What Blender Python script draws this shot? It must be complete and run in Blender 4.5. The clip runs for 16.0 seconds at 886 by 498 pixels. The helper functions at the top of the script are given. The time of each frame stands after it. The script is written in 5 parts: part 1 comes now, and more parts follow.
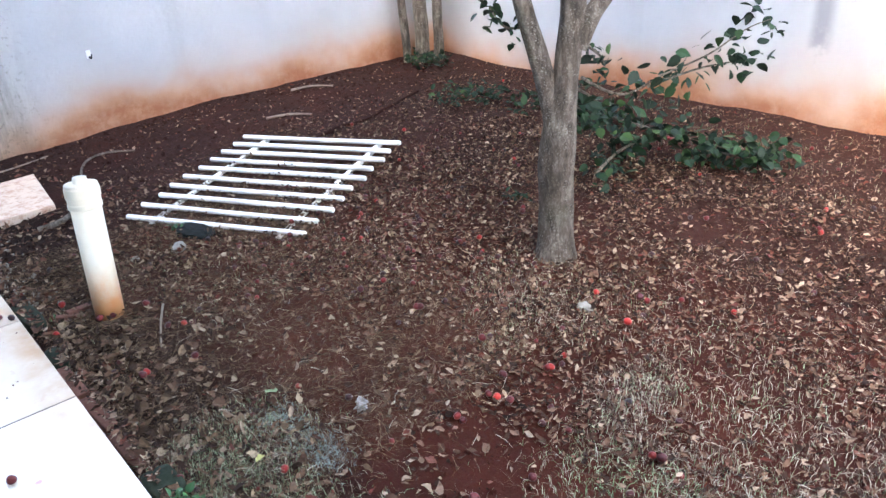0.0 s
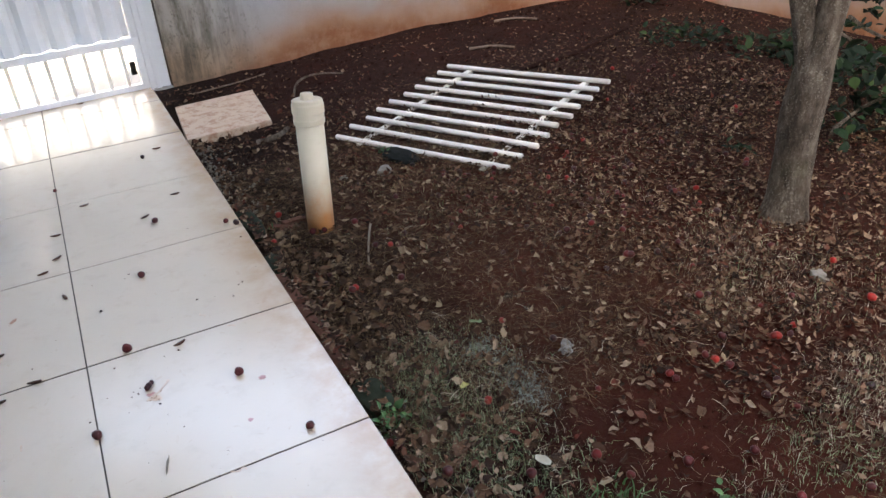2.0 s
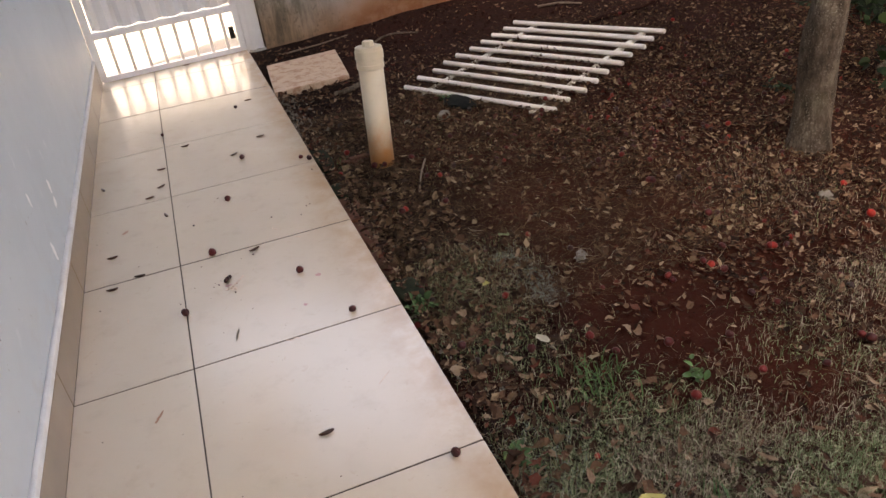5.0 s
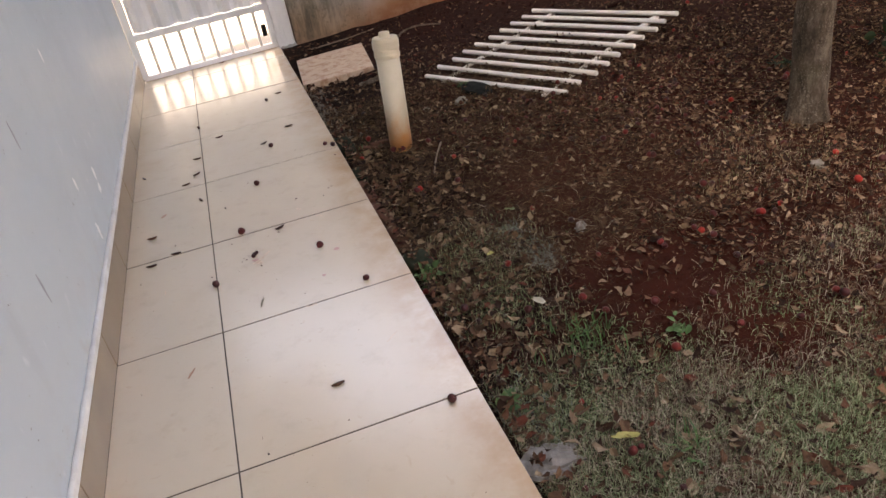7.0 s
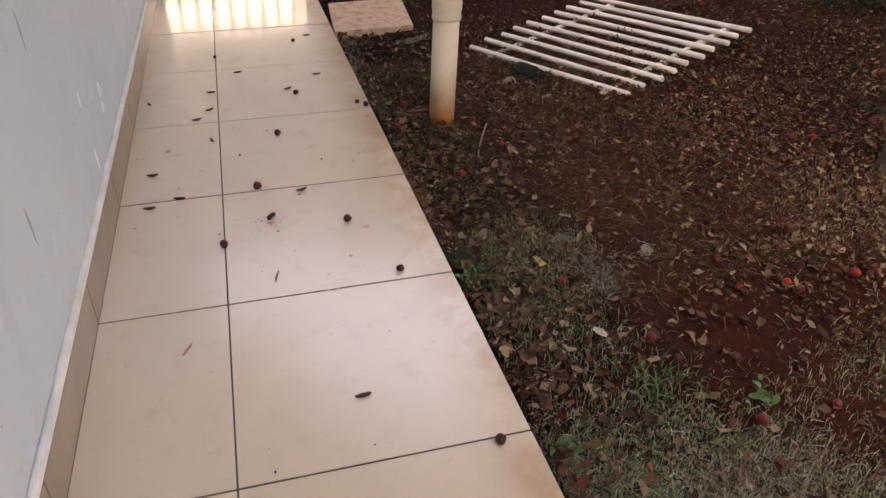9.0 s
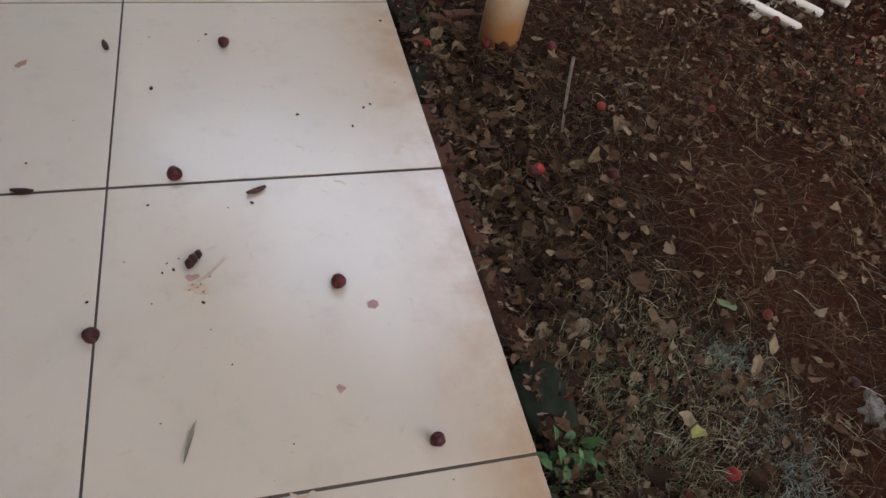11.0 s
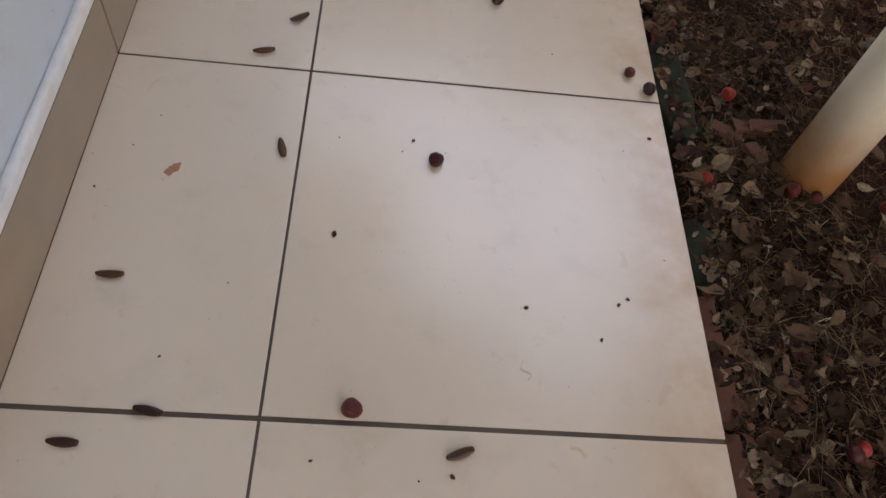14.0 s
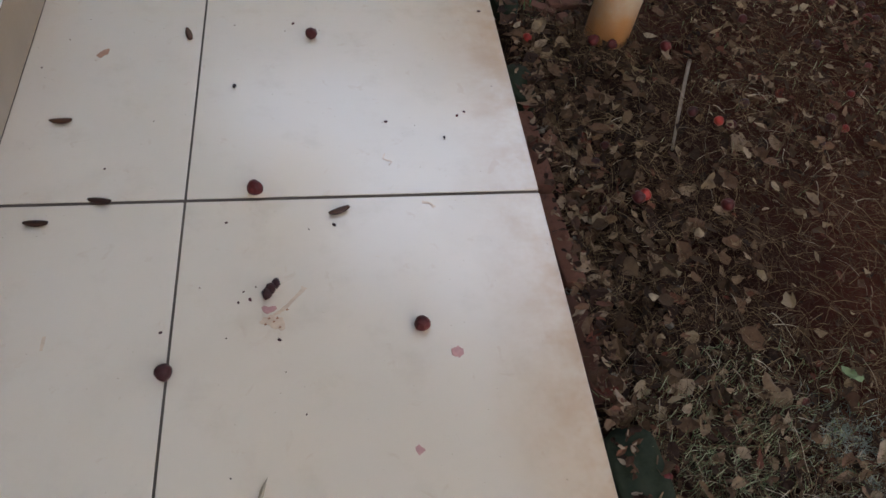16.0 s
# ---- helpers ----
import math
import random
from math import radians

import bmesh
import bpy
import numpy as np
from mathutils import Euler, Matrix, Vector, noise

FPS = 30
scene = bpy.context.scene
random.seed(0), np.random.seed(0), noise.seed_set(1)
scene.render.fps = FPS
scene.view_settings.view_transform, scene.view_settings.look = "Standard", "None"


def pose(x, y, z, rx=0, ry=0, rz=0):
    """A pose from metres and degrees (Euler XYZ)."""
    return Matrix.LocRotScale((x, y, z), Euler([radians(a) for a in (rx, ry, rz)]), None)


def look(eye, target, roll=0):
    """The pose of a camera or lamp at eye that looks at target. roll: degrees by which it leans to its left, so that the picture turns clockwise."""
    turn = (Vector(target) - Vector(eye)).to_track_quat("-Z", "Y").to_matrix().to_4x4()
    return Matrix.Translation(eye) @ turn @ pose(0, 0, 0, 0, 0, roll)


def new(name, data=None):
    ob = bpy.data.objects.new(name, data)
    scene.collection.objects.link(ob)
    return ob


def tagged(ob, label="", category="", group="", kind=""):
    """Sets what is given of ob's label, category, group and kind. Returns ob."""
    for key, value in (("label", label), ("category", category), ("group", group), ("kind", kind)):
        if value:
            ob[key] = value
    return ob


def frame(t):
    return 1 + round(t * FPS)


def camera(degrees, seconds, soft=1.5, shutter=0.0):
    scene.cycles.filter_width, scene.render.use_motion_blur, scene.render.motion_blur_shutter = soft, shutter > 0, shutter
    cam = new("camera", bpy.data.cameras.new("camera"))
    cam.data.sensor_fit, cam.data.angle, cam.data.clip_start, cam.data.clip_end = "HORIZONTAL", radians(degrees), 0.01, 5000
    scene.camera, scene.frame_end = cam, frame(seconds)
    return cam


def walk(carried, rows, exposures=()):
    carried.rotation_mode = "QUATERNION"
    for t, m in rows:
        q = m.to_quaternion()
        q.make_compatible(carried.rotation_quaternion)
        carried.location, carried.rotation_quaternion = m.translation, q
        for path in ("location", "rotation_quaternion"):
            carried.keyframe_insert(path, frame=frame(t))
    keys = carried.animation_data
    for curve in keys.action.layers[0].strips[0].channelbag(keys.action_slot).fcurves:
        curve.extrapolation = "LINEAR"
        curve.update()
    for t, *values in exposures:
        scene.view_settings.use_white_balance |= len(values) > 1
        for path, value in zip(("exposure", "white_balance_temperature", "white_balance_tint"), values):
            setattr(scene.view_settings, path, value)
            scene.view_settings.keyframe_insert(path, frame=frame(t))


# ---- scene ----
cam = camera(61.8, 16.0)
PATH = [
    (0, (0.277, -2.069, 1.295), (1.442, -0.704, 0.413), -2.9),
    (0.5, (0.213, -2.034, 1.269), (1.211, -0.58, 0.324), -1.8),
    (1, (0.198, -2.012, 1.267), (1.095, -0.517, 0.286), -3.2),
    (1.5, (0.183, -1.977, 1.249), (0.976, -0.431, 0.261), -3.0),
    (2, (0.176, -1.931, 1.257), (0.942, -0.376, 0.26), -3.7),
    (2.5, (0.135, -1.912, 1.253), (0.874, -0.365, 0.224), -2.6),
    (3, (0.163, -2.037, 1.233), (0.506, -0.355, 0.207), -1.9),
    (3.5, (0.218, -2.145, 1.241), (0.299, -0.45, 0.184), -5.8),
    (4, (0.247, -2.184, 1.245), (0.439, -0.469, 0.234), -5.9),
    (4.5, (0.223, -2.272, 1.246), (0.653, -0.595, 0.246), -6.8),
    (4.7, (0.216, -2.301, 1.234), (0.722, -0.66, 0.208), -7.6),
    (6.8, (0.245, -2.583, 1.252), (0.608, -0.911, 0.216), -9.8),
    (7, (0.266, -2.559, 1.245), (0.65, -0.884, 0.222), -10.7),
    (7.5, (0.24, -2.548, 1.246), (0.679, -0.881, 0.232), -6.8),
    (8, (0.216, -2.516, 1.245), (0.644, -0.838, 0.245), -6.2),
    (8.5, (0.137, -2.424, 1.22), (0.485, -0.785, 0.127), -4.5),
    (9, (0.119, -2.203, 1.167), (0.574, -0.592, 0.073), 0.8),
    (9.5, (0.218, -1.88, 1.143), (0.587, -0.289, -0.011), -1.4),
    (9.7, (0.25, -1.766, 1.104), (0.61, -0.189, -0.072), 1.7),
    (11.8, (0.197, -0.563, 0.924), (0.686, 0.568, -0.652), 13.6),
    (12, (0.172, -0.454, 0.921), (0.613, 0.694, -0.656), 13.6),
    (12.5, (0.135, -0.243, 0.966), (0.254, 1.05, -0.555), 7.3),
    (13, (0.095, -0.237, 0.984), (0.009, 1.085, -0.515), 2.1),
    (13.5, (0.117, -0.242, 0.931), (0.201, 0.97, -0.658), 9.1),
    (14, (0.127, -0.312, 0.901), (0.309, 0.764, -0.775), 12.2),
    (14.5, (0.123, -0.46, 0.909), (0.431, 0.612, -0.752), 14.8),
    (15, (0.096, -0.609, 0.928), (0.45, 0.453, -0.729), 13.4),
    (15.5, (0.116, -0.685, 0.93), (0.463, 0.344, -0.75), 15.3),
    (16, (0.231, -0.824, 0.964), (0.534, 0.344, -0.631), 9.5),
]
EXPOSURES = [(0.0, 5.17, 6400, 8), (0.5, 5.1, 6600, 10), (1.0, 4.63, 7150, 11), (1.5, 4.27, 7450, 11), (2.0, 4.06, 7700, 11), (2.5, 3.96, 7800, 11), (3.0, 3.84, 8300, 13), (3.5, 3.77, 9000, 17), (4.0, 3.65, 10600, 24), (4.5, 3.6, 10200, 21), (8.0, 3.74, 9800, 20), (8.6, 3.78, 10100, 21), (9.0, 3.6, 10800, 24), (9.7, 3.59, 10100, 21), (12.0, 3.73, 8300, 13), (12.5, 3.9, 8800, 14), (13.0, 3.78, 9500, 19), (13.5, 3.55, 9800, 20), (14.5, 3.53, 8800, 14), (16.0, 3.61, 8300, 12)]
walk(cam, [(t, look(eye, target, roll)) for t, eye, target, roll in PATH], EXPOSURES)

# ---- light: open sky, and a sun that stands behind the house and strikes only the street ----
SUN_UP, SUN_FROM = 39.0, (-0.86, -0.5)
world = bpy.data.worlds.new("sky")
scene.world = world
world.use_nodes = True
wn = world.node_tree.nodes
sky = wn.new("ShaderNodeTexSky")
sky.sky_type, sky.sun_disc = "NISHITA", False
sky.sun_elevation = radians(SUN_UP)
sky.sun_rotation = math.atan2(SUN_FROM[0], SUN_FROM[1])
sky.dust_density, sky.ozone_density, sky.air_density = 6.0, 1.0, 1.0
world.node_tree.links.new(sky.outputs[0], wn["Background"].inputs[0])
wn["Background"].inputs[1].default_value = 0.14
sun = new("sun", bpy.data.lights.new("sun", "SUN"))
sun.data.energy, sun.data.angle, sun.data.color = 4.5, radians(0.6), (1.0, 0.95, 0.88)
flat = math.cos(radians(SUN_UP))
norm = math.hypot(*SUN_FROM)
toward = Vector((SUN_FROM[0] / norm * flat, SUN_FROM[1] / norm * flat, math.sin(radians(SUN_UP))))
sun.matrix_world = look(toward * 20, (0, 0, 0))


# ---- materials ----
class Nodes:
    """A short way to write node trees."""

    def __init__(self, name, rough=0.6, metal=0.0, spec=0.5):
        self.m = bpy.data.materials.new(name)
        self.m.use_nodes = True
        self.t = self.m.node_tree
        self.b = self.t.nodes["Principled BSDF"]
        self.set(self.b, "Roughness", rough)
        self.set(self.b, "Metallic", metal)
        self.set(self.b, "Specular IOR Level", spec)

    def set(self, node, key, value):
        if isinstance(value, bpy.types.NodeSocket):
            self.t.links.new(value, node.inputs[key])
        else:
            node.inputs[key].default_value = value

    def add(self, kind, **values):
        n = self.t.nodes.new(kind)
        for k, v in values.items():
            self.set(n, k.replace("_", " "), v)
        return n

    def place(self):
        return self.add("ShaderNodeNewGeometry").outputs["Position"]

    def axis(self, which):
        return self.add("ShaderNodeSeparateXYZ", Vector=self.place()).outputs[which]

    def stretch(self, sx, sy, sz):
        return self.add("ShaderNodeMapping", Vector=self.place(), Scale=(sx, sy, sz)).outputs[0]

    def noise(self, scale, detail=4.0, rough=0.6, vector=None, distort=0.0):
        n = self.add("ShaderNodeTexNoise", Scale=scale, Detail=detail, Roughness=rough, Distortion=distort)
        self.t.links.new(vector or self.place(), n.inputs["Vector"])
        return n.outputs["Fac"]

    def ramp(self, fac, *stops):
        n = self.add("ShaderNodeValToRGB", Fac=fac)
        e = n.color_ramp.elements
        while len(e) < len(stops):
            e.new(0.5)
        for el, (at, colour) in zip(e, stops):
            el.position = at
            el.color = (*colour, 1) if isinstance(colour, tuple) else (colour, colour, colour, 1)
        return n.outputs["Color"]

    def span(self, value, a, b, c=0.0, d=1.0):
        n = self.add("ShaderNodeMapRange")
        n.interpolation_type = "SMOOTHSTEP"
        for k, v in (("Value", value), ("From Min", a), ("From Max", b), ("To Min", c), ("To Max", d)):
            self.set(n, k, v)
        return n.outputs["Result"]

    def maths(self, op, a, b=0.0):
        n = self.t.nodes.new("ShaderNodeMath")
        n.operation, n.use_clamp = op, op != "ADD" and op != "SUBTRACT"
        self.set(n, 0, a)
        self.set(n, 1, b)
        return n.outputs[0]

    def mix(self, fac, a, b, blend="MIX"):
        n = self.t.nodes.new("ShaderNodeMix")
        n.data_type, n.blend_type = "RGBA", blend
        self.set(n, 0, fac)
        for k, v in ((6, a), (7, b)):
            self.set(n, k, (*v, 1) if isinstance(v, tuple) else v)
        return n.outputs[2]

    def island(self):
        return self.add("ShaderNodeNewGeometry").outputs["Random Per Island"]

    def each(self):
        return self.add("ShaderNodeObjectInfo").outputs["Random"]

    def done(self, colour, bump=None, strength=0.3, distance=0.01, rough=None):
        self.set(self.b, "Base Color", (*colour, 1) if isinstance(colour, tuple) else colour)
        if bump is not None:
            n = self.add("ShaderNodeBump", Strength=strength, Distance=distance, Height=bump)
            self.t.links.new(n.outputs[0], self.b.inputs["Normal"])
        if rough is not None:
            self.set(self.b, "Roughness", rough)
        return self.m


def make_tile_material():
    n = Nodes("polished_cream_tile", 0.14, 0, 0.5)
    base = n.ramp(n.noise(2.2, 3, 0.5), (0.3, (0.635, 0.520, 0.398)), (0.7, (0.685, 0.564, 0.442)))
    base = n.mix(n.maths("MULTIPLY", n.each(), 0.3), base, (0.64, 0.515, 0.385))
    dirt = n.span(n.noise(11.0, 4, 0.6), 0.5, 0.85)
    base = n.mix(n.maths("MULTIPLY", dirt, 0.2), base, (0.26, 0.17, 0.10))
    dabs = n.span(n.noise(24.0, 3, 0.6, None, 0.6), 0.63, 0.74)
    base = n.mix(n.maths("MULTIPLY", dabs, 0.16), base, (0.42, 0.22, 0.13))
    rings = n.span(n.noise(3.2, 2, 0.5, None, 1.2), 0.52, 0.72)
    base = n.mix(n.maths("MULTIPLY", rings, 0.12), base, (0.50, 0.36, 0.25))
    # red earth washed over the garden side of the path
    edge = n.maths("MULTIPLY", n.span(n.axis(0), 0.42, 0.61), n.span(n.noise(4.0, 5, 0.7), 0.2, 0.75))
    base = n.mix(n.maths("MULTIPLY", edge, 0.8), base, (0.44, 0.23, 0.10))
    specks = n.span(n.noise(150.0, 2, 0.5), 0.74, 0.77)
    base = n.mix(n.maths("MULTIPLY", specks, 0.4), base, (0.14, 0.09, 0.06))
    n.set(n.b, "Coat Weight", 1.0)
    n.set(n.b, "Coat IOR", 1.7)
    n.set(n.b, "Coat Roughness", 0.24)
    rough = n.span(n.noise(4.0, 3, 0.5), 0.3, 0.8, 0.19, 0.25)
    return n.done(base, n.noise(5.0, 2), 0.015, 0.004, rough)


def make_skirting_material():
    n = Nodes("beige_skirting_tile", 0.3)
    base = n.ramp(n.noise(6.0, 5), (0.3, (0.25, 0.18, 0.12)), (0.7, (0.31, 0.23, 0.158)))
    dirt = n.span(n.noise(14.0, 6, 0.7), 0.5, 0.8)
    return n.done(n.mix(n.maths("MULTIPLY", dirt, 0.3), base, (0.3, 0.21, 0.14)), n.noise(30.0), 0.05, 0.004)


def make_grout_material():
    n = Nodes("dark_grout", 0.9)
    return n.done(n.ramp(n.noise(5.0, 5), (0.3, (0.048, 0.034, 0.026)), (0.7, (0.115, 0.082, 0.062))), n.noise(120.0), 0.3, 0.002)


def make_house_paint():
    n = Nodes("pale_grey_satin_wall_paint", 0.5, 0, 0.35)
    base = n.ramp(n.noise(1.5, 3, 0.5), (0.3, (0.505, 0.57, 0.61)), (0.7, (0.555, 0.62, 0.655)))
    scuff = n.span(n.noise(5.0, 4, 0.6, n.stretch(1, 1.6, 0.7), 0.4), 0.58, 0.85)
    base = n.mix(n.maths("MULTIPLY", scuff, 0.2), base, (0.36, 0.36, 0.38))
    pale = n.span(n.noise(13.0, 2, 0.5, n.stretch(1, 1.5, 0.9)), 0.66, 0.82)
    base = n.mix(n.maths("MULTIPLY", pale, 0.45), base, (0.82, 0.84, 0.87))
    marks = n.span(n.noise(48.0, 2, 0.5), 0.74, 0.78)
    base = n.mix(n.maths("MULTIPLY", marks, 0.6), base, (0.16, 0.14, 0.13))
    foot = n.maths("MULTIPLY", n.span(n.axis(2), 0.35, 0.1), n.span(n.noise(10.0, 5), 0.5, 0.75))
    base = n.mix(n.maths("MULTIPLY", foot, 0.25), base, (0.42, 0.33, 0.27))
    return n.done(base, n.noise(16.0, 4, 0.55), 0.14, 0.006, n.span(n.noise(8.0, 3), 0.3, 0.7, 0.48, 0.6))


def make_garden_wall_material():
    n = Nodes("earth_stained_whitewash", 0.85, 0, 0.3)
    base = n.ramp(n.noise(1.3, 6, 0.65), (0.3, (0.375, 0.374, 0.380)), (0.7, (0.450, 0.448, 0.454)))
    streak = n.span(n.noise(2.6, 4, 0.6, n.stretch(1, 1, 0.08)), 0.56, 0.75)
    base = n.mix(n.maths("MULTIPLY", streak, 0.4), base, (0.33, 0.325, 0.32))
    # red earth splashed up the foot of the wall: a pale wash above, deep orange below
    line = n.maths("ADD", n.axis(2), n.span(n.noise(1.4, 3, 0.5), 0.25, 0.8, -0.16, 0.13))
    wash = n.span(line, 0.50, 0.08)
    base = n.mix(n.maths("MULTIPLY", wash, 0.6), base, (0.44, 0.30, 0.21))
    splash = n.maths("MULTIPLY", n.span(line, 0.30, 0.03), n.span(n.noise(9.0, 6, 0.7), 0.2, 0.6, 0.6, 1.0))
    base = n.mix(n.maths("MULTIPLY", splash, 0.85), base, n.ramp(n.noise(5.0, 6, 0.7), (0.3, (0.36, 0.15, 0.065)), (0.7, (0.47, 0.25, 0.135))))
    deep = n.maths("MULTIPLY", n.span(line, 0.16, 0.0), n.span(n.noise(14.0, 6, 0.75), 0.25, 0.6, 0.4, 1.0))
    base = n.mix(n.maths("MULTIPLY", deep, 0.75), base, (0.24, 0.08, 0.03))
    # yellowed plaster with dark mildew runs beside the gate post
    near = n.span(n.axis(0), 1.40, 0.85)
    base = n.mix(n.maths("MULTIPLY", near, 0.5), base, (0.36, 0.29, 0.20))
    runs = n.span(n.noise(5.0, 7, 0.75, n.stretch(1.6, 1, 0.32)), 0.42, 0.66)
    base = n.mix(n.maths("MULTIPLY", n.maths("MULTIPLY", near, runs), 0.85), base, (0.085, 0.075, 0.055))
    flecks = n.maths("MULTIPLY", n.span(n.axis(0), 1.5, 0.9), n.span(n.noise(36.0, 4, 0.7), 0.56, 0.68))
    base = n.mix(n.maths("MULTIPLY", flecks, 0.6), base, (0.10, 0.085, 0.06))
    # one grey run of damp down the long wall
    run = n.maths("MULTIPLY", n.span(n.axis(1), -0.52, -0.45), n.span(n.axis(1), -0.36, -0.42))
    run = n.maths("MULTIPLY", run, n.span(n.maths("ADD", n.axis(2), n.span(n.noise(12.0, 3), 0.3, 0.7, -0.08, 0.08)), 0.36, 0.60))
    base = n.mix(n.maths("MULTIPLY", run, 0.9), base, (0.22, 0.225, 0.24))
    return n.done(base, n.noise(28.0, 6, 0.7), 0.35, 0.01)


def make_soil_material():
    n = Nodes("red_brown_garden_soil", 0.95, 0, 0.1)
    base = n.ramp(n.noise(2.4, 6, 0.7), (0.25, (0.0215, 0.0053, 0.0034)), (0.6, (0.0560, 0.0126, 0.0070)), (0.85, (0.0920, 0.0215, 0.0115)))
    grit = n.span(n.noise(45.0, 5, 0.75), 0.42, 0.72)
    base = n.mix(n.maths("MULTIPLY", grit, 0.5), base, (0.0560, 0.0220, 0.0125))
    pale = n.span(n.noise(95.0, 3, 0.6), 0.66, 0.74)
    base = n.mix(n.maths("MULTIPLY", pale, 0.5), base, (0.1400, 0.0850, 0.0550))
    # greyer earth at the back and right, with weaker light and haze painted in
    far_earth_shade = n.maths("MULTIPLY", n.maths("MAXIMUM", n.span(n.axis(1), 0.6, 1.6), n.span(n.axis(0), 1.9, 2.9, 0.0, 0.8)), n.span(n.noise(3.0, 4, 0.6), 0.2, 0.6, 0.55, 0.95))
    base = n.mix(far_earth_shade, base, n.ramp(n.noise(30.0, 6, 0.75), (0.3, (0.014, 0.0062, 0.0048)), (0.7, (0.038, 0.0165, 0.0125))))
    # blotchy near-black brown that grows stronger towards the path
    path_side = n.maths("MULTIPLY", n.span(n.axis(0), 1.24, 0.80), n.span(n.noise(6.0, 5, 0.7), 0.25, 0.55))
    base = n.mix(n.maths("MULTIPLY", path_side, 0.8), base, (0.0085, 0.0045, 0.0030))
    return n.done(base, n.noise(60.0, 7, 0.75), 0.9, 0.015)


def make_by_island(name, stops, rough=0.7, grain=40.0, deep=0.25, spec=0.4):
    n = Nodes(name, rough, 0, spec)
    base = n.ramp(n.island(), *stops)
    base = n.mix(n.span(n.noise(grain, 4, 0.7), 0.35, 0.75, 0.0, deep), base, (0.03, 0.02, 0.015))
    return n.done(base, n.noise(grain * 2, 4), 0.25, 0.003)


def make_litter(name, stops):
    """Dry leaf: a colour of its own, blotched dark and pale, with wrinkles."""
    n = Nodes(name, 0.85, 0, 0.2)
    base = n.ramp(n.island(), *stops)
    base = n.mix(n.span(n.noise(70.0, 4, 0.7), 0.45, 0.72, 0.0, 0.45), base, (0.022, 0.011, 0.007))
    base = n.mix(n.span(n.noise(130.0, 3, 0.6), 0.60, 0.72, 0.0, 0.2), base, (0.20, 0.145, 0.10))
    return n.done(base, n.noise(180.0, 5, 0.7), 0.6, 0.004)


def make_plain(name, low, high, scale=8.0, rough=0.6, metal=0.0, bump=0.15, depth=0.005, spec=0.5):
    n = Nodes(name, rough, metal, spec)
    return n.done(n.ramp(n.noise(scale, 6, 0.65), (0.3, low), (0.7, high)), n.noise(scale * 4, 5), bump, depth)


def make_by_object(name, stops, rough=0.35, scale=60.0, bump=0.3, depth=0.003):
    n = Nodes(name, rough, 0, 0.3)
    base = n.ramp(n.each(), *stops)
    base = n.mix(n.span(n.noise(scale, 4, 0.7), 0.45, 0.75, 0.0, 0.55), base, (0.02, 0.008, 0.006))
    return n.done(base, n.noise(scale * 1.5, 4), bump, depth)


def make_pvc():
    n = Nodes("yellowed_white_plastic_pipe", 0.38)
    base = n.ramp(n.noise(5.0, 5), (0.3, (0.61, 0.53, 0.39)), (0.7, (0.70, 0.62, 0.48)))
    line = n.maths("ADD", n.axis(2), n.span(n.noise(9.0, 5, 0.7), 0.2, 0.8, -0.05, 0.05))
    base = n.mix(n.span(line, 0.16, -0.03, 0.0, 0.95), base, (0.66, 0.28, 0.09))
    stain = n.span(n.noise(16.0, 6, 0.75), 0.58, 0.75)
    base = n.mix(n.maths("MULTIPLY", stain, 0.2), base, (0.45, 0.30, 0.16))
    return n.done(base, n.noise(30.0), 0.05, 0.003)


def make_rail_paint():
    n = Nodes("weathered_white_rail_paint", 0.5)
    base = n.ramp(n.noise(6.0, 5), (0.3, (0.68, 0.63, 0.56)), (0.7, (0.80, 0.77, 0.72)))
    chips = n.span(n.noise(22.0, 6, 0.75, n.stretch(1, 1, 1)), 0.6, 0.7)
    base = n.mix(n.maths("MULTIPLY", chips, 0.6), base, (0.26, 0.17, 0.11))
    return n.done(base, n.noise(50.0), 0.15, 0.003)


def make_bark():
    n = Nodes("grey_brown_bark", 0.9, 0, 0.2)
    tall = n.stretch(1, 1, 0.3)
    base = n.ramp(n.noise(34.0, 8, 0.75, tall), (0.34, (0.036, 0.027, 0.020)), (0.5, (0.125, 0.098, 0.074)), (0.68, (0.28, 0.235, 0.19)))
    lichen = n.maths("MULTIPLY", n.span(n.noise(170.0, 3, 0.7), 0.55, 0.62), n.span(n.noise(12.0, 4, 0.7), 0.35, 0.65))
    base = n.mix(n.maths("MULTIPLY", lichen, 0.75), base, (0.42, 0.39, 0.33))
    dark = n.span(n.noise(9.0, 6, 0.75, n.stretch(1, 1, 0.45)), 0.48, 0.66)
    base = n.mix(n.maths("MULTIPLY", dark, 0.65), base, (0.040, 0.030, 0.022))
    moss = n.span(n.noise(7.0, 5, 0.7), 0.5, 0.7)
    base = n.mix(n.maths("MULTIPLY", moss, 0.4), base, (0.09, 0.085, 0.05))
    high = n.maths("MULTIPLY", n.noise(60.0, 8, 0.8, tall), n.noise(22.0, 4, 0.7, tall))
    return n.done(base, high, 1.0, 0.05)


